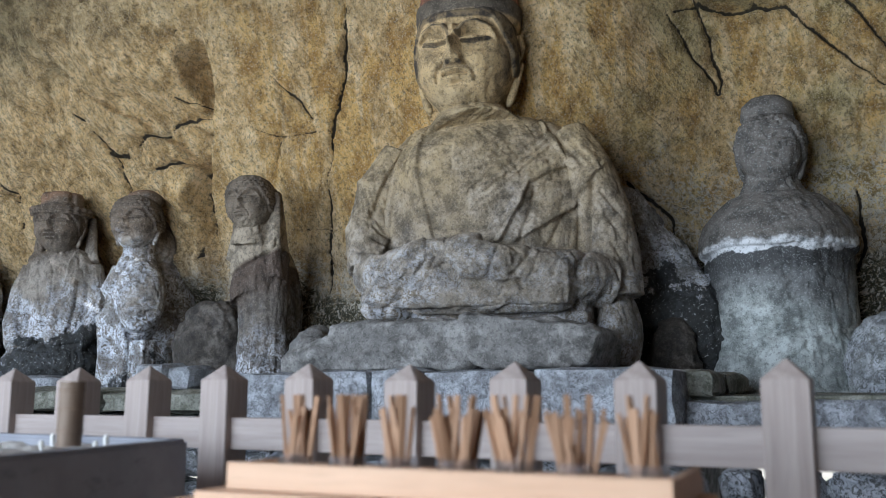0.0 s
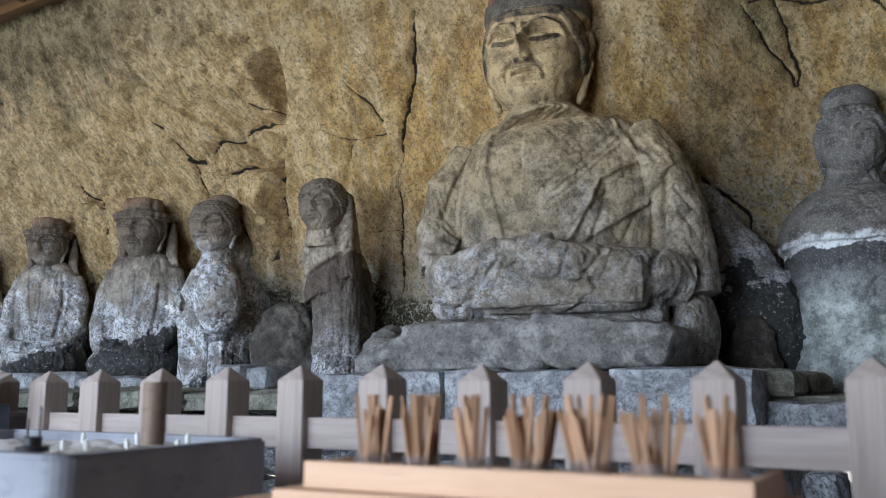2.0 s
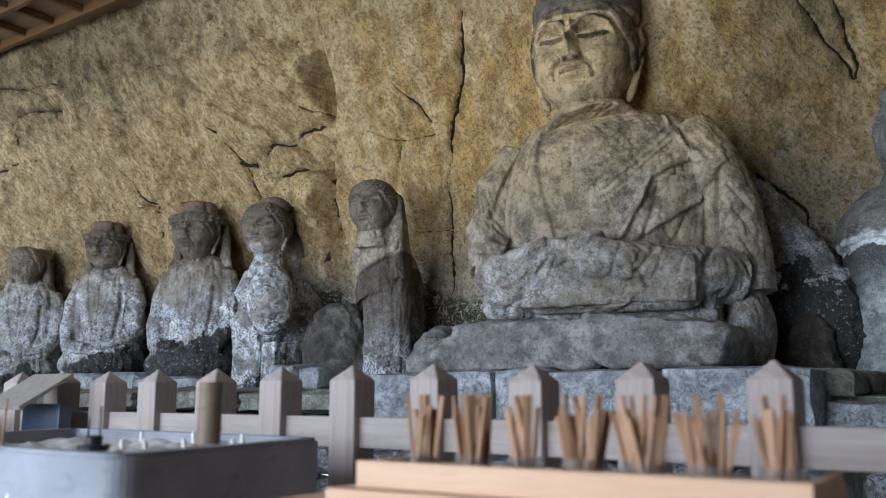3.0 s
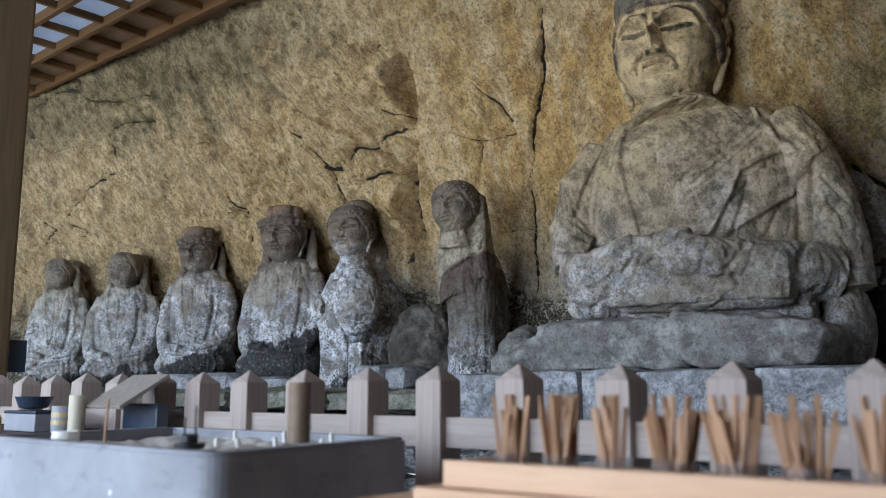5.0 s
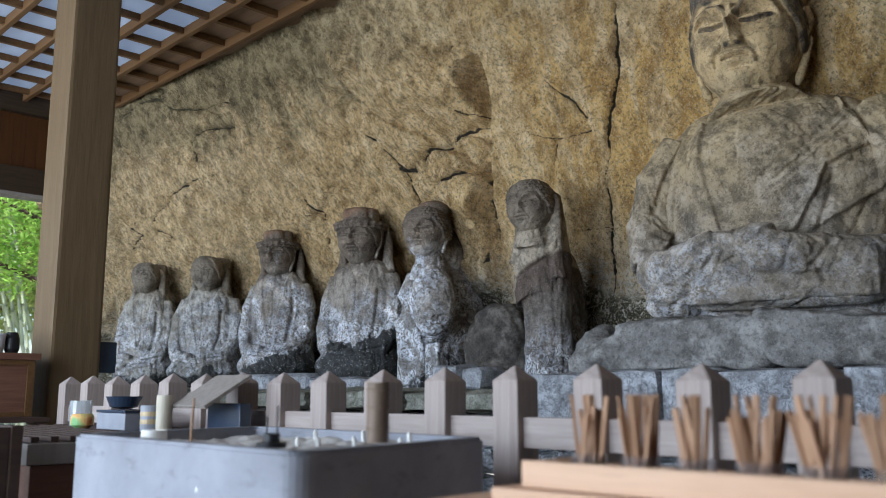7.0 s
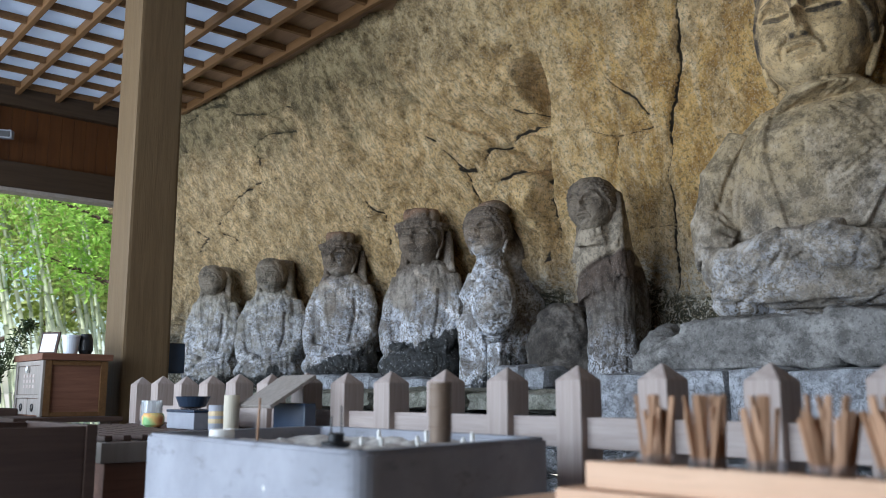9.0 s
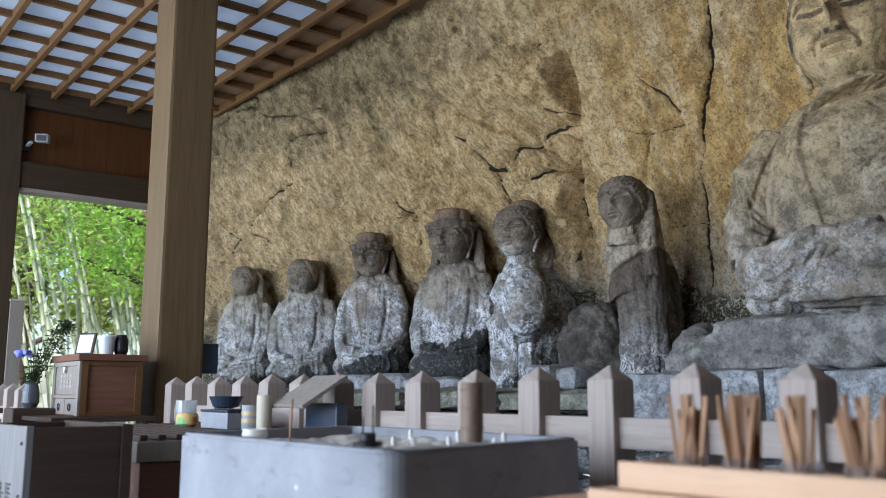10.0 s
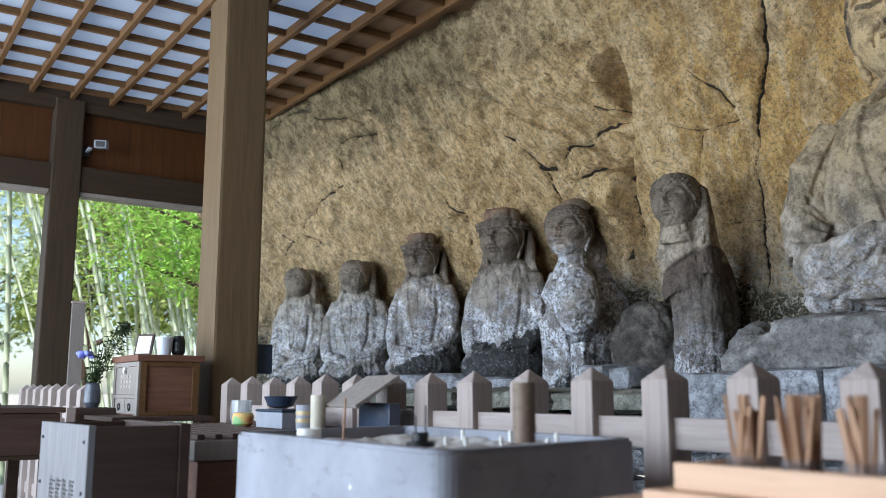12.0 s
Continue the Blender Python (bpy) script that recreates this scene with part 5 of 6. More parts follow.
for k, (x, y, hh) in enumerate(((-1.74, 1.30, 0.05), (-1.76, 1.42, 0.045), (-1.95, 1.6, 0.05), (-1.72, 1.56, 0.055), (-2.0, 1.42, 0.03), (-2.2, 1.62, 0.04), (-1.69, 1.5, 0.04))):
    d = bmesh.new()
    add_tube(d, [(0, 0, -0.02), (0, 0, hh * 0.65), (0, 0, hh * 0.65 + 0.006)], [0.006, 0.006, 0.002], 8)
    tagged(part("candle_stub", d, M_WAX, m=pose(x, y, 0.812, 4, 3 * k - 8, 0)), "short white candle stub in the ash", "candle", "candle stubs")
d = bmesh.new()
add_tube(d, [(0, 0, -0.02), (0.012, 0, 0.12)], [0.004, 0.0035], 6)
tagged(part("incense_stick", d, M_STICK, m=pose(-2.27, 1.26, 0.815)), "thin brown incense stick stuck in the ash", "incense stick")

# ---- tray of cedar sticks ----
M_CLEAR = Nodes("clear_plastic")
M_CLEAR.bsdf.inputs["Transmission Weight"].default_value = 0.95
M_CLEAR.bsdf.inputs["IOR"].default_value = 1.2
M_CLEAR = M_CLEAR.done((0.9, 0.92, 0.95), 0.12)


def stick_tray():
    t = thing("stick_tray", (-0.71, 1.36, 0.0), "fresh cedar tray table for bundles of sticks", "tray table", rz=3.0)
    part("front_board", box((-0.352, -0.128, 0.795), (0.365, -0.113, 0.838), 0.002), M_CEDAR, t)
    part("back_board", box((-0.352, 0.113, 0.795), (0.365, 0.128, 0.82), 0.002), M_CEDAR, t)
    for s in (-0.352, 0.35):
        part("side_board", box((s, -0.112, 0.795), (s + 0.015, 0.112, 0.836), 0.002), M_CEDAR, t)
    part("base_board", box((-0.40, -0.15, 0.772), (0.385, 0.15, 0.793), 0.003), M_CEDAR, t)
    part("table_top", box((-0.50, -0.20, 0.735), (0.50, 0.22, 0.770), 0.004), M_CEDAR, t)
    for x in (-0.46, 0.42):
        for y in (-0.17, 0.15):
            part("leg", box((x, y, 0), (x + 0.045, y + 0.045, 0.734), 0.003), M_CEDAR, t)
    return t


stick_tray()
rng = random.Random(5)
for k in range(7):
    x = -1.005 + 0.1 * k
    y = 1.335 + 0.0056 * k
    cup = thing("stick_cup", (x, y, 0.796), "clear plastic cup holding thin cedar sticks", "cup", "cups of sticks")
    bm = bmesh.new()
    ring(bm, 0.031, 0.0298, 0.0, 0.05, 20)
    part("cup_wall", bm, M_CLEAR, cup, "clear plastic cup wall")
    count = (20, 21, 14, 22, 20, 17, 17)[k]
    for i in range(count):
        a = rng.uniform(0, 6.283)
        rr = rng.uniform(0.006, 0.024)
        lean_x, lean_y = rng.uniform(-0.030, 0.026) + 0.6 * rr * math.cos(a), rng.uniform(-0.012, 0.016)
        hh = rng.choice((0.112, 0.12, 0.125, 0.145))
        w = rng.uniform(0.0038, 0.0062)
        bm = box((-w, -w * 0.55, 0), (w, w * 0.55, hh), 0.0008)
        q = Vector((lean_x, lean_y, hh)).to_track_quat("Z", "Y").to_matrix().to_4x4()
        m = Matrix.Translation((rr * math.cos(a), rr * math.sin(a) * 0.8, 0.006)) @ q @ Matrix.Rotation(rng.uniform(0, 3.1), 4, "Z")
        part("stick", bm, M_STICK, cup, m=m)

# ---- stand beside the trough and what is on it ----
M_SLATE = plain("grey_board", (0.30, 0.31, 0.35), 0.6)
M_NAVY = plain("dark_blue_glaze", (0.03, 0.045, 0.075), 0.25)
M_TIN = plain("gilt_tin", (0.50, 0.38, 0.22), 0.4, 0.2)
M_GLASS = Nodes("pressed_glass")
M_GLASS.bsdf.inputs["Transmission Weight"].default_value = 0.7
M_GLASS = M_GLASS.done((0.85, 0.88, 0.9), 0.1)


def slatted_stand():
    s = thing("offertory_stand", (-3.95, 1.56, 0), "reddish wooden offertory chest with a slatted top", "offertory chest")
    part("body", box((-0.60, -0.35, 0.05), (0.66, 0.35, 0.70), 0.006), M_REDBOX, s)
    part("top_band", box((-0.62, -0.37, 0.702), (0.68, 0.37, 0.775), 0.004), M_PALEBOX, s)
    for k in range(11):
        y = -0.34 + 0.068 * k
        part("slat", box((-0.60, y - 0.014, 0.777), (0.66, y + 0.014, 0.797), 0.003), M_DARKBOX, s)
    for x in (-0.55, 0.55):
        part("foot", box((x - 0.05, -0.33, 0), (x + 0.05, 0.33, 0.048)), M_DARKBOX, s)
    return s


slatted_stand()
TOP = 0.798
b = bmesh.new()
ring(b, 0.05, 0.044, 0, 0.115, 16)
for v in b.verts:
    v.co.x *= 1 + 0.03 * math.sin(v.co.z * 260)
tagged(part("glass", b, M_GLASS, m=pose(-4.20, 1.74, TOP)), "ribbed clear drinking glass on the stand", "glass")
b = bmesh.new()
add_lathe(b, [(0.03, 0), (0.06, 0.01), (0.078, 0.055), (0.072, 0.055), (0.05, 0.014), (0.001, 0.012)])
tagged(part("bowl", b, M_NAVY, m=pose(-3.88, 1.80, 0.878), smooth=False), "dark blue glazed bowl on a small box", "bowl")
n = Nodes("striped_orange_glaze")
M_ORANGE = n.done(n.ramp(n.noise(14, 2, 0.5), (0.35, (0.75, 0.22, 0.06)), (0.5, (0.8, 0.55, 0.2)), (0.62, (0.25, 0.5, 0.2))), 0.3)
b = bmesh.new()
add_lathe(b, [(0.03, 0), (0.048, 0.012), (0.05, 0.045), (0.042, 0.06), (0.036, 0.058), (0.03, 0.02), (0.001, 0.018)])
tagged(part("bowl", b, M_ORANGE, m=pose(-3.98, 1.66, TOP)), "small orange patterned bowl", "bowl")
bx = thing("box", (-3.70, 1.74, TOP), "grey and dark blue lidded box on the stand", "box")
part("body", box((-0.13, -0.08, 0), (0.145, 0.1, 0.068), 0.004), M_SLATE, bx)
part("lid", box((-0.133, -0.083, 0.069), (0.148, 0.103, 0.08), 0.003), M_NAVY, bx)
tn = thing("tin", (-3.41, 1.70, TOP), "round tin with gilt and pale bands", "tin")
b = bmesh.new()
add_lathe(b, [(0.04, 0), (0.041, 0.1), (0.04, 0.102), (0.001, 0.102)])
part("can", b, M_SLATE, tn, smooth=False)
for z in (0.03, 0.06):
    b = bmesh.new()
    add_lathe(b, [(0.0412, z), (0.0418, z + 0.002), (0.0418, z + 0.016), (0.0412, z + 0.018)])
    part("band", b, M_TIN, tn)
b = bmesh.new()
ring(b, 0.031, 0.026, 0, 0.142)
tagged(part("bamboo_cup", b, M_BAMBOO_CUP, m=pose(-3.30, 1.70, TOP)), "pale cut bamboo cup on the stand", "bamboo cup")
lec = thing("sign_stand", (-3.12, 1.84, 0), "slanted blank sign board on a dark bracket", "sign")
part("board", box((-0.145, -0.11, -0.007), (0.145, 0.11, 0.007), 0.003), M_PALEBOX, lec, m=pose(-0.02, -0.03, 0.955, 32, 0, -4))
part("bracket", box((-0.10, -0.0, 0.72), (0.14, 0.05, 0.91), 0.006), M_NAVY, lec)
part("post", box((-0.03, -0.03, 0), (0.03, 0.03, 0.719), 0.004), M_BLACK, lec)


# ---- offering box with lettering ----
# paler, greyer than the box sides: daylight on the front put into the wood colour
M_BOXFRONT = wood("box_front_wood", (0.15, 0.14, 0.145), (0.235, 0.225, 0.23), 2)
M_LETTER = plain("faded_ink", (0.07, 0.065, 0.06), 0.8)


def offering_box():
    o = thing("offering_box", (-3.145, 0.865, 0), "dark wooden offering box with a pale lettered front", "offering box", rz=3.0)
    w, d, z = 0.275, 0.145, 0.852
    part("front_panel", box((-w, -d - 0.012, 0.10), (w, -d + 0.01, z), 0.003), M_BOXFRONT, o, "front panel with the outside light put into its paler wood")
    part("side_panel", box((w - 0.022, -d + 0.011, 0.10), (w, d - 0.023, z - 0.004), 0.003), M_DARKBOX, o)
    part("side_panel", box((-w, -d + 0.011, 0.10), (-w + 0.022, d - 0.023, z - 0.004), 0.003), M_DARKBOX, o)
    part("back_panel", box((-w, d - 0.022, 0.10), (w + 0.006, d + 0.012, z), 0.003), M_DARKBOX, o)
    part("inner_slope", box((-w + 0.024, -d + 0.02, z - 0.10), (w - 0.024, d - 0.03, z - 0.085), 0, pose(0, 0, 0, 0, 0, 0)), M_DARKBOX, o)
    for x in (-w + 0.03, w - 0.07):
        part("leg", box((x, -d + 0.02, 0), (x + 0.04, d - 0.02, 0.099)), M_DARKBOX, o)
    rr = random.Random(2)
    for col in range(4):
        for i in range(7):
            z0 = z - 0.175 - 0.013 * i - 0.004 * (3 - col)
            x0 = -0.12 + 0.075 * col + rr.uniform(0, 0.012)
            part("lettering_bar", box((x0, -d - 0.0145, z0), (x0 + rr.uniform(0.03, 0.05), -d - 0.0122, z0 + 0.0045)), M_LETTER, o)
        for i in range(2):
            x0 = -0.112 + 0.075 * col + 0.022 * i
            part("lettering_bar", box((x0, -d - 0.0149, z - 0.262), (x0 + 0.005, -d - 0.0146, z - 0.17)), M_LETTER, o)
    for x in (-w + 0.035, w - 0.035):
        for zz in (z - 0.05, z - 0.2, z - 0.4):
            b = bmesh.new()
            add_blob(b, (x, -d - 0.012, zz), 0.006, seg=8)
            part("nail", b, M_BLACK, o)
    return o


offering_box()


def low_desk():
    o = thing("desk", (-5.12, 0.66, 0), "dark brown wooden desk with a shelf of white paper", "desk")
    part("desk_top", box((-0.52, -0.42, 0.855), (0.52, 0.36, 0.88), 0.004), M_DARKBOX, o)
    part("apron", box((-0.50, -0.40, 0.66), (0.50, 0.34, 0.853), 0.004), M_DARKBOX, o)
    part("apron_rail", box((-0.505, -0.405, 0.64), (0.505, 0.345, 0.659), 0.003), M_BEAM, o)
    for x in (-0.48, 0.42):
        for y in (-0.38, 0.27):
            part("leg", box((x, y, 0), (x + 0.06, y + 0.06, 0.639), 0.004), M_DARKBOX, o)
    part("shelf", box((-0.48, -0.38, 0.30), (0.48, 0.32, 0.325), 0.003), M_DARKBOX, o)
    tagged(part("paper_stack", box((-0.2, -0.2, 0), (0.2, 0.16, 0.20), 0.004), plain("white_paper", (0.8, 0.82, 0.86), 0.8, vary=0.05), m=pose(-4.85, 0.62, 0.327)), "white paper bundle on the desk shelf", "paper")
    tagged(part("account_book", box((-0.2, -0.12, 0), (0.2, 0.12, 0.018), 0.003), M_DARKBOX, m=pose(-5.0, 0.62, 0.882, 0, 0, 8)), "flat dark covered book on the desk", "book")
    return o


low_desk()


# ---- chest of drawers on a table before the pillar ----
def chest():
    t = thing("table", (-5.46, 1.67, 0), "plain dark wooden table under the small chest", "table")
    part("table_top", box((-0.66, -0.31, 0.79), (0.37, 0.265, 0.816), 0.004), M_DARKBOX, t)
    for x in (-0.64, 0.31):
        for y in (-0.29, 0.2):
            part("leg", box((x, y, 0), (x + 0.05, y + 0.05, 0.789), 0.003), M_DARKBOX, t)
    c = thing("chest", (-5.56, 1.73, 0.817), "brown wooden offering chest with two small drawers", "chest")
    c.scale = (0.88, 0.88, 0.88)
    part("body", box((-0.29, -0.195, 0), (0.29, 0.195, 0.355), 0.003), M_REDBOX, c)
    part("lid", box((-0.325, -0.225, 0.357), (0.325, 0.225, 0.40), 0.004), M_REDBOX, c)
    for y0, y1, z0, z1 in ((-0.2, -0.155, 0, 0.355), (0.155, 0.2, 0, 0.355), (-0.154, 0.154, 0.0, 0.028), (-0.154, 0.154, 0.325, 0.355)):
        part("side_rail", box((0.288, y0, z0), (0.306, y1, z1), 0.002), M_LATTICE, c)
    for x0, x1, z0, z1 in ((-0.306, -0.26, 0, 0.355), (0.245, 0.306, 0, 0.355), (-0.259, 0.244, 0.115, 0.135), (-0.259, 0.244, 0.325, 0.355)):
        part("front_rail", box((x0, -0.212, z0), (x1, -0.194, z1), 0.002), M_PALEBOX, c)
    part("front_door", box((-0.257, -0.204, 0.137), (0.242, -0.194, 0.323), 0.002), M_PALEBOX, c)
    for k in range(2):
        dr = part("drawer", box((-0.252 + 0.25 * k, -0.206, 0.008), (-0.012 + 0.25 * k, -0.190, 0.112), 0.003), M_PALEBOX, c)
        b = bmesh.new()
        cx = -0.132 + 0.25 * k
        add_tube(b, [(cx + 0.022 * math.cos(a), -0.212, 0.055 + 0.022 * math.sin(a)) for a in [0.4 * i for i in range(17)]], 0.004, 6)
        part("ring_pull", b, M_BLACK, dr, "dark iron ring pull")
    b = bmesh.new()
    add_lathe(b, [(0.012, -0.02), (0.016, 0.0), (0.012, 0.02)], 12)
    lk = part("lock", b, plain("pale_metal", (0.7, 0.7, 0.68), 0.35, 0.8), c, m=pose(-0.01, -0.215, 0.30))
    for col in range(4):
        for i in range(3):
            part("lettering_bar", box((-0.13 + 0.07 * col, -0.2065, 0.18 + 0.035 * i), (-0.09 + 0.07 * col, -0.2042, 0.20 + 0.035 * i)), M_GREY_WOOD, c)
    return c


chest()
M_WHITE = plain("white_card", (0.82, 0.82, 0.8), 0.7, vary=0.05)
pf = thing("picture_frame", (-5.55, 1.635, 1.17), "small dark framed white card leaning on the chest", "picture frame", rz=38)
part("frame", box((-0.06, -0.006, 0), (0.06, 0.006, 0.135), 0.002), M_DARKBOX, pf, m=pose(0, 0, 0.002, -14, 0, 0))
part("card", box((-0.048, -0.0085, 0.012), (0.048, -0.0065, 0.123)), M_WHITE, pf, m=pose(0, 0, 0.002, -14, 0, 0))
b = bmesh.new()
add_lathe(b, [(0.038, 0), (0.05, 0.10), (0.054, 0.102), (0.054, 0.115), (0.046, 0.115), (0.044, 0.1), (0.001, 0.098)])
tagged(part("flower_pot", b, plain("white_glaze", (0.62, 0.66, 0.72), 0.25, vary=0.1), m=pose(-5.48, 1.745, 1.17)), "small pale blue pot on the chest", "pot")
b = bmesh.new()
add_lathe(b, [(0.03, 0), (0.042, 0.03), (0.04, 0.09), (0.028, 0.125), (0.001, 0.126)])
tagged(part("jar", b, M_BLACK, m=pose(-5.49, 1.835, 1.17)), "small black jar on the chest", "jar")


# ---- flowers ----
def leaf_cloud(name, centres, count, size, material, seed, flat=0.5, droop=0.0):
    """Many small folded leaves scattered round centres of (x, y, z, radius)."""
    rg = np.random.RandomState(seed)
    cs = np.array(centres)
    pick = rg.randint(0, len(cs), count)
    d = rg.normal(size=(count, 3))
    d /= np.linalg.norm(d, axis=1)[:, None]
    rad = cs[pick, 3] * rg.rand(count) ** 0.45
    p = cs[pick, :3] + d * rad[:, None] * np.array([1, 1, 1 - flat * 0.4])
    u = rg.normal(size=(count, 3))
    u[:, 2] = u[:, 2] * (1 - flat) - droop
    u /= np.linalg.norm(u, axis=1)[:, None]
    w = np.cross(u, rg.normal(size=(count, 3)) * 0.4 + np.array([0, 0, 1.0]))
    w /= np.linalg.norm(w, axis=1)[:, None]
    nrm = np.cross(u, w)
    s = size * (0.6 + 0.8 * rg.rand(count))[:, None]
    v = np.stack([p, p + u * s * 0.5 + w * s * 0.2, p + u * s, p + u * s * 0.5 - w * s * 0.2, p + u * s * 0.5 - nrm * s * 0.07], 1)
    base = np.arange(count)[:, None] * 5
    f = np.concatenate([base + np.array([[0, 1, 4]]), base + np.array([[1, 2, 4]]), base + np.array([[2, 3, 4]]), base + np.array([[3, 0, 4]])], 0)
    me = bpy.data.meshes.new(name)
    me.from_pydata(v.reshape(-1, 3).tolist(), [], f.tolist())
    me.materials.append(material)
    return new(name, me)


def leaf_material(name, a, b):
    n = Nodes(name)
    rnd = n.t.nodes.new("ShaderNodeNewGeometry").outputs["Random Per Island"]
    n.bsdf.inputs["Transmission Weight"].default_value = 0.0
    col = n.ramp(rnd, (0.0, a), (1.0, b))
    n.done(col, 0.5)
    tr = n.t.nodes.new("ShaderNodeBsdfTranslucent")
    n.link(col, tr.inputs[0])
    mx = n.t.nodes.new("ShaderNodeMixShader")
    mx.inputs[0].default_value = 0.45
    n.link(n.bsdf.outputs[0], mx.inputs[1])
    n.link(tr.outputs[0], mx.inputs[2])
    n.link(mx.outputs[0], n.t.nodes["Material Output"].inputs["Surface"])
    return n.mat


M_LEAF = leaf_material("bamboo_leaf", (0.22, 0.30, 0.07), (0.50, 0.58, 0.20))
M_FRESH = leaf_material("fresh_leaf", (0.22, 0.43, 0.05), (0.50, 0.74, 0.17))
M_DARKLEAF = leaf_material("dark_leaf", (0.03, 0.05, 0.02), (0.09, 0.13, 0.05))
# whitened leaf colour carries the outdoor glare
M_GLARELEAF = leaf_material("glare_leaf", (0.60, 0.70, 0.45), (0.85, 0.90, 0.70))
M_PETAL = plain("iris_petal", (0.25, 0.28, 0.75), 0.6, vary=0.1)
M_STEM = plain("stem", (0.08, 0.13, 0.04), 0.6)

v = thing("flower_vase", (-5.86, 1.43, 0.0), "dark vase of leafy branches with a blue iris", "vase of flowers")
b = bmesh.new()
add_lathe(b, [(0.035, 0.86), (0.05, 0.89), (0.048, 0.96), (0.038, 1.0), (0.042, 1.01), (0.034, 1.01), (0.03, 0.99), (0.001, 0.98)])
part("vase", b, plain("slate_glaze", (0.07, 0.08, 0.10), 0.3), v)
part("stool", box((-0.12, -0.12, 0.0), (0.12, 0.12, 0.858), 0.01), M_DARKBOX, v)
for k in range(9):
    b = bmesh.new()
    add_tube(b, [(0, 0, 0.98), (0.004 * k, 0.012 * (k - 2), 1.12), (0.0, 0.026 * (k - 2), 1.22 + 0.014 * k)], [0.004, 0.003, 0.002], 5)
    part("stem", b, M_STEM, v)
lf = leaf_cloud("foliage", [(0, 0.03, 1.08, 0.07), (0, 0.05, 1.15, 0.08), (0.02, 0.10, 1.22, 0.08), (0, 0.14, 1.30, 0.07), (0, 0.17, 1.36, 0.045), (0.0, 0.0, 1.04, 0.05)], 700, 0.035, M_DARKLEAF, 3)
lf.parent = v
for k in range(6):
    b = bmesh.new()
    a = k * 1.05
    add_blob(b, (0.03 * math.cos(a), -0.055 + 0.03 * math.sin(a), 1.19 - 0.012 * (k % 2)), (0.03, 0.014, 0.018), (20, 30 * (k % 2), math.degrees(a)), 10)
    part("petal", b, M_PETAL, v)

nb = thing("notice_board", (-8.0, 1.775, 0), "narrow grey weathered board standing by the end post", "board")
part("board", box((-0.012, -0.055, 0.0), (0.012, 0.055, 1.70), 0.004), M_PALEBOX, nb)
part("top_cap", box((-0.02, -0.06, 1.701), (0.02, 0.06, 1.72), 0.003), M_GREY_RAIL, nb)
fence((-8.15, 1.44, 0), 8, 0.297, 1.01, 0.094, "short weathered wooden picket fence by the end wall")

# ---- camera on the end wall, black box on the pillar ----
cc = thing("security_camera", (-8.28, 1.865, 3.16), "small white and black wall security camera", "security camera")
part("housing", box((-0.06, -0.055, -0.035), (0.055, 0.055, 0.038), 0.010), M_SLATE, cc, m=pose(0.06, 0.06, 0.02, 0, 8, -25))
part("lens_window", box((0.056, -0.04, -0.026), (0.06, 0.04, 0.026), 0.002), M_BLACK, cc, m=pose(0.06, 0.06, 0.02, 0, 8, -25))
part("arm", box((-0.14, -0.04, -0.03), (0.03, -0.01, -0.01), 0.004), M_SLATE, cc)
part("wall_mount", box((-0.16, -0.07, -0.07), (-0.12, 0.0, 0.02), 0.004), M_BLACK, cc)
tagged(part("speaker_box", box((-0.05, -0.06, 0), (0.05, 0.06, 0.19), 0.006), M_NAVY, m=pose(-5.50, 2.384, 1.07)), "small black box fixed to the pillar", "box")

# ---- bamboo grove and trees outside ----
M_CULM = Nodes("bamboo_culm")
M_CULM = M_CULM.done(M_CULM.mix(M_CULM.random(), (0.30, 0.36, 0.22), (0.46, 0.50, 0.36)), 0.45)


def bamboo(x, y, lean_x, lean_y, r, h):
    bm = bmesh.new()
    pts, rad = [], []
    n = int(h / 0.32)
    for i in range(n + 1):
        f = i / n
        c = (lean_x * f ** 1.4, lean_y * f ** 1.4, h * f)
        for dz, k in ((-0.012, 1.0), (0.0, 1.16), (0.012, 1.0)):
            pts.append((c[0], c[1], c[2] + dz))
            rad.append(r * (1 - 0.55 * f) * k)
    add_tube(bm, pts, rad, 8)
    ob = part("bamboo", bm, M_CULM, m=pose(x, y, -0.03), smooth=True)
    return tagged(ob, "tall leaning pale green bamboo stem", "bamboo", "bamboo grove")


rg = random.Random(8)
for k in range(38):
    x = -11.5 - 9 * rg.random()
    y = -x * (0.20 + 0.18 * (k + rg.random()) / 38)
    bamboo(x, y, rg.uniform(-0.6, 0.6), -rg.uniform(0.8, 3.4), rg.uniform(0.02, 0.042), rg.uniform(6.5, 9.5))
bamboo(-10.6, 1.15, 0.2, -0.8, 0.03, 7.5)
bamboo(-10.9, 1.72, 0.2, -0.5, 0.035, 7.5)
tagged(leaf_cloud("bamboo_leaves", [(-13 - 7 * rg.random(), 3.2 + 5.5 * rg.random(), 2.6 + 4.5 * rg.random(), 1.0) for k in range(44)], 26000, 0.17, M_LEAF, 5, 0.3, 0.5), "feathery green bamboo leaves of the grove", "foliage", kind="stuff")


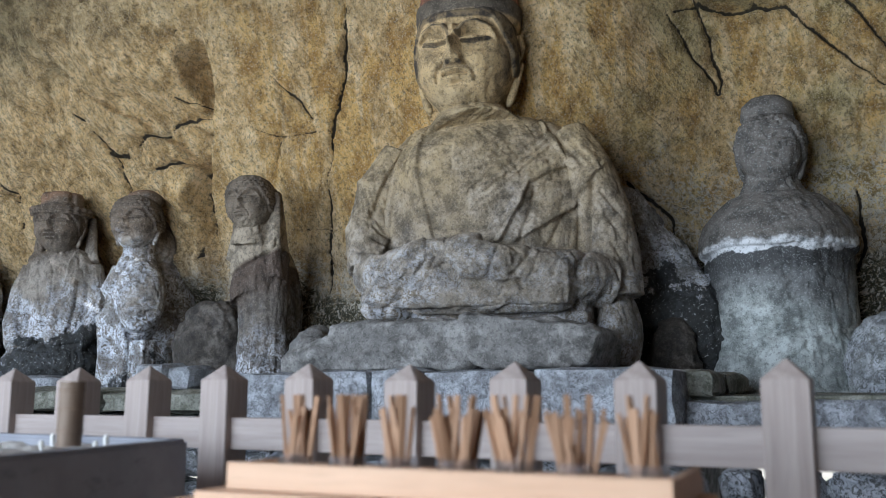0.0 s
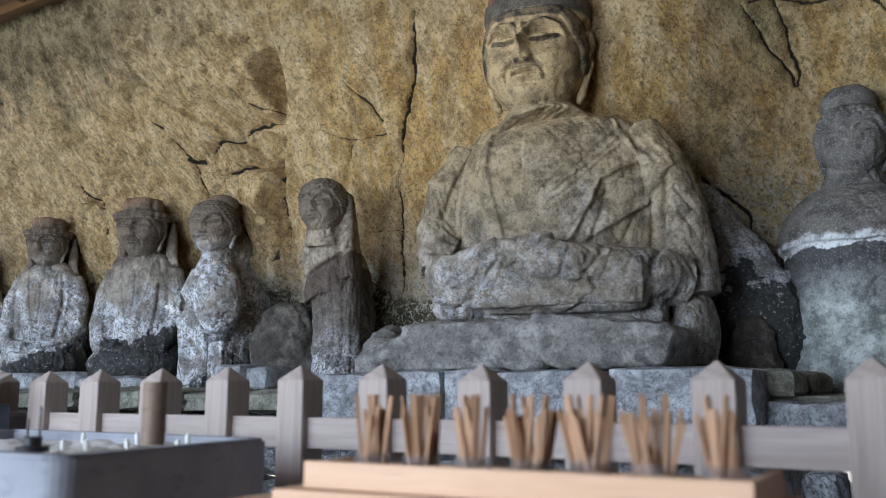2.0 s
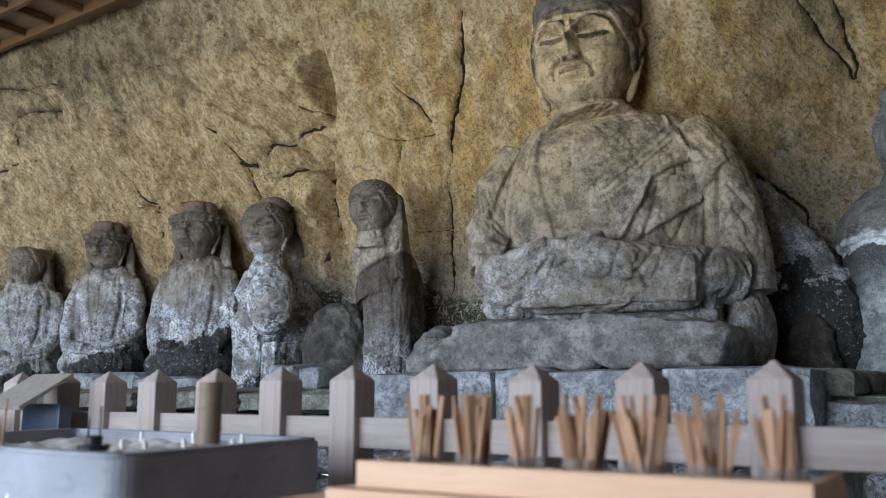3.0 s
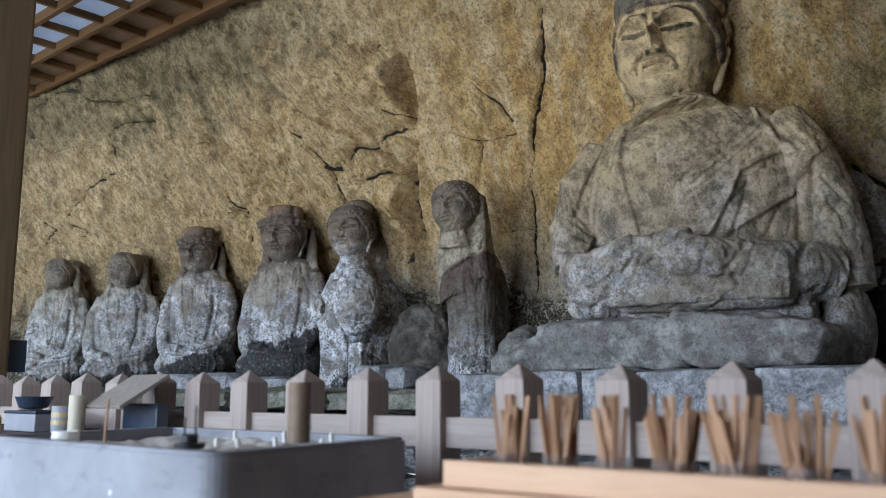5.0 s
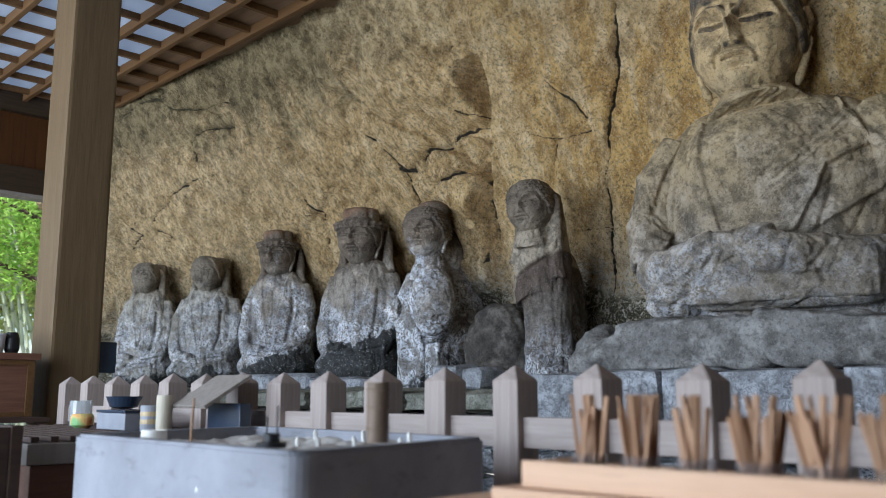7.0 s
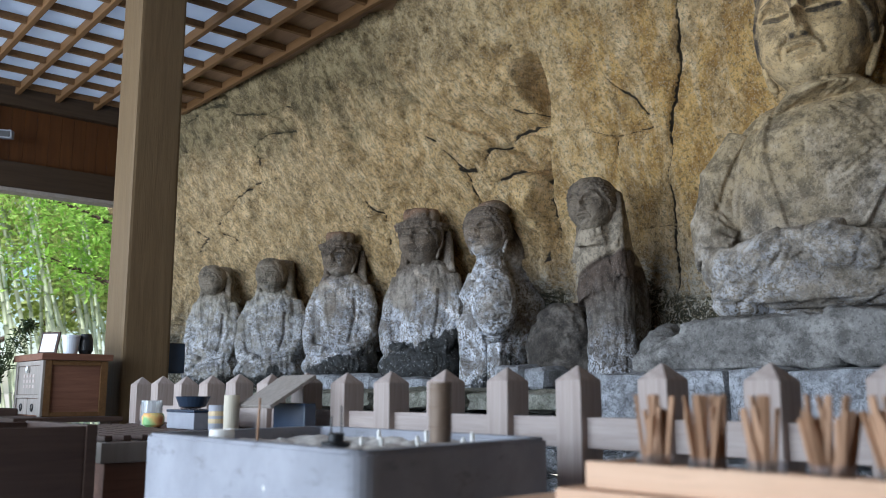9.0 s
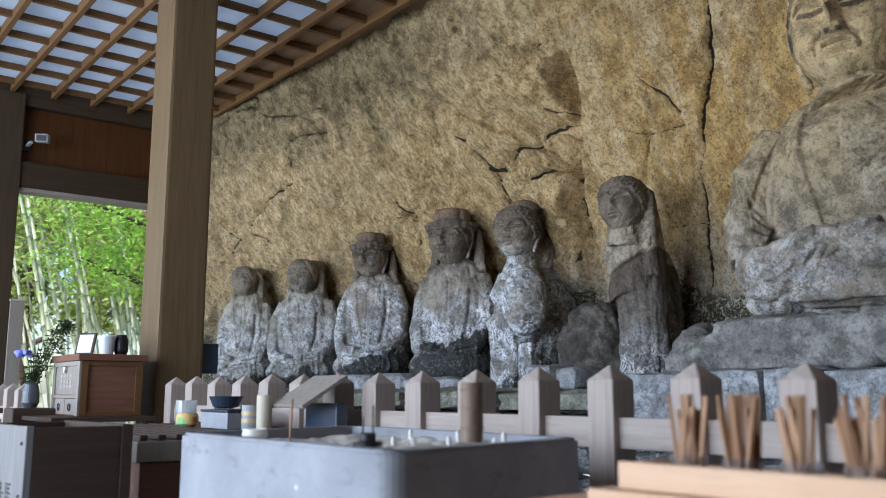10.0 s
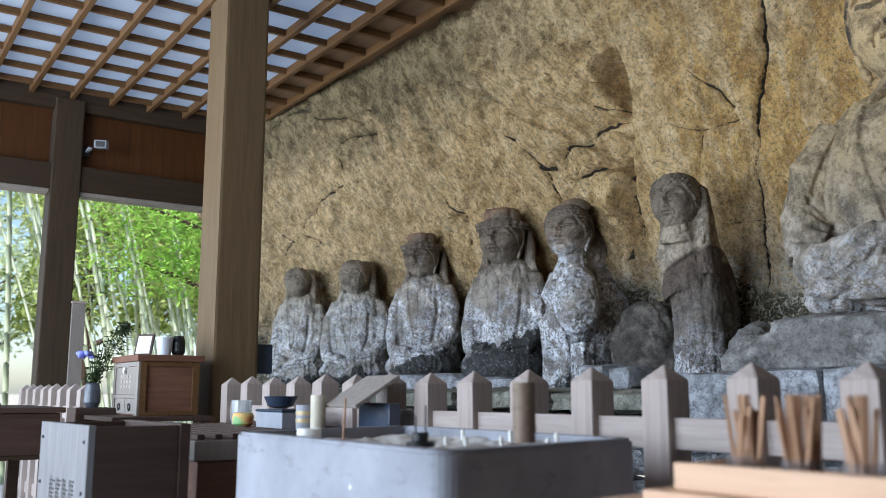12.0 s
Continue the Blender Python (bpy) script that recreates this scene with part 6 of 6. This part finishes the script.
def tree(x, y, h, spread, material, seed, label, leaves, size, low=0.35):
    t = thing("tree", (x, y, -0.03), label, "tree")
    r2 = random.Random(seed)
    bm = bmesh.new()
    add_tube(bm, [(0, 0, 0), (0.05, 0.03, h * 0.4), (0.1, 0, h * 0.8)], [0.02 * h, 0.014 * h, 0.006 * h], 10)
    tips = []
    for k in range(9):
        a, z = r2.uniform(0, 6.28), h * r2.uniform(low, 0.8)
        e = Vector((math.cos(a) * spread * r2.uniform(0.5, 1), math.sin(a) * spread * r2.uniform(0.5, 1), z + h * 0.14))
        add_tube(bm, [(0.06, 0.02, z), tuple(e * 0.5 + Vector((0, 0, z * 0.52))), tuple(e)], [0.010 * h, 0.006 * h, 0.002 * h], 6)
        tips.append((*e, spread * 0.42))
        tips.append((e.x * 0.5, e.y * 0.5, z + h * 0.1, spread * 0.34))
    part("trunk", bm, M_DARKBOX, t)
    cr = leaf_cloud("crown", tips, leaves, size, material, seed)
    cr.parent = t
    return t


tree(-11.6, 4.45, 3.9, 1.6, M_FRESH, 3, "small tree with bright fresh green leaves", 5200, 0.10, 0.55)

for k, (x, y, h, s) in enumerate(((-24, 9.5, 9, 3.4), (-25, 5.6, 9.5, 3.4), (-27, 13, 10, 3.6), (-30, 8.5, 12, 4.0), (-21, 11.5, 8, 3.0))):
    tree(x, y, h, s, M_LEAF, 20 + k, "broad green tree behind the bamboo grove", 9000, 0.30, 0.2)
# far trees with the glare of the open bay painted into their leaves
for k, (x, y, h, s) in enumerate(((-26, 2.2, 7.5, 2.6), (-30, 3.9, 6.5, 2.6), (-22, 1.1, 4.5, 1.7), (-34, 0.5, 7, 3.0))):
    tree(x, y, h, s, M_GLARELEAF, 40 + k, "tree beyond the shelter, outdoor glare put into its whitish green leaves", 3000, 0.24, 0.2)
d = leaf_cloud("moss_tuft", [(-1.29, 5.05, 2.42, 0.035), (-1.28, 5.04, 2.38, 0.03), (-1.30, 5.06, 2.47, 0.025)], 260, 0.03, M_FRESH, 9)
tagged(d, "small bright green moss tuft on the cliff", "moss", kind="stuff")
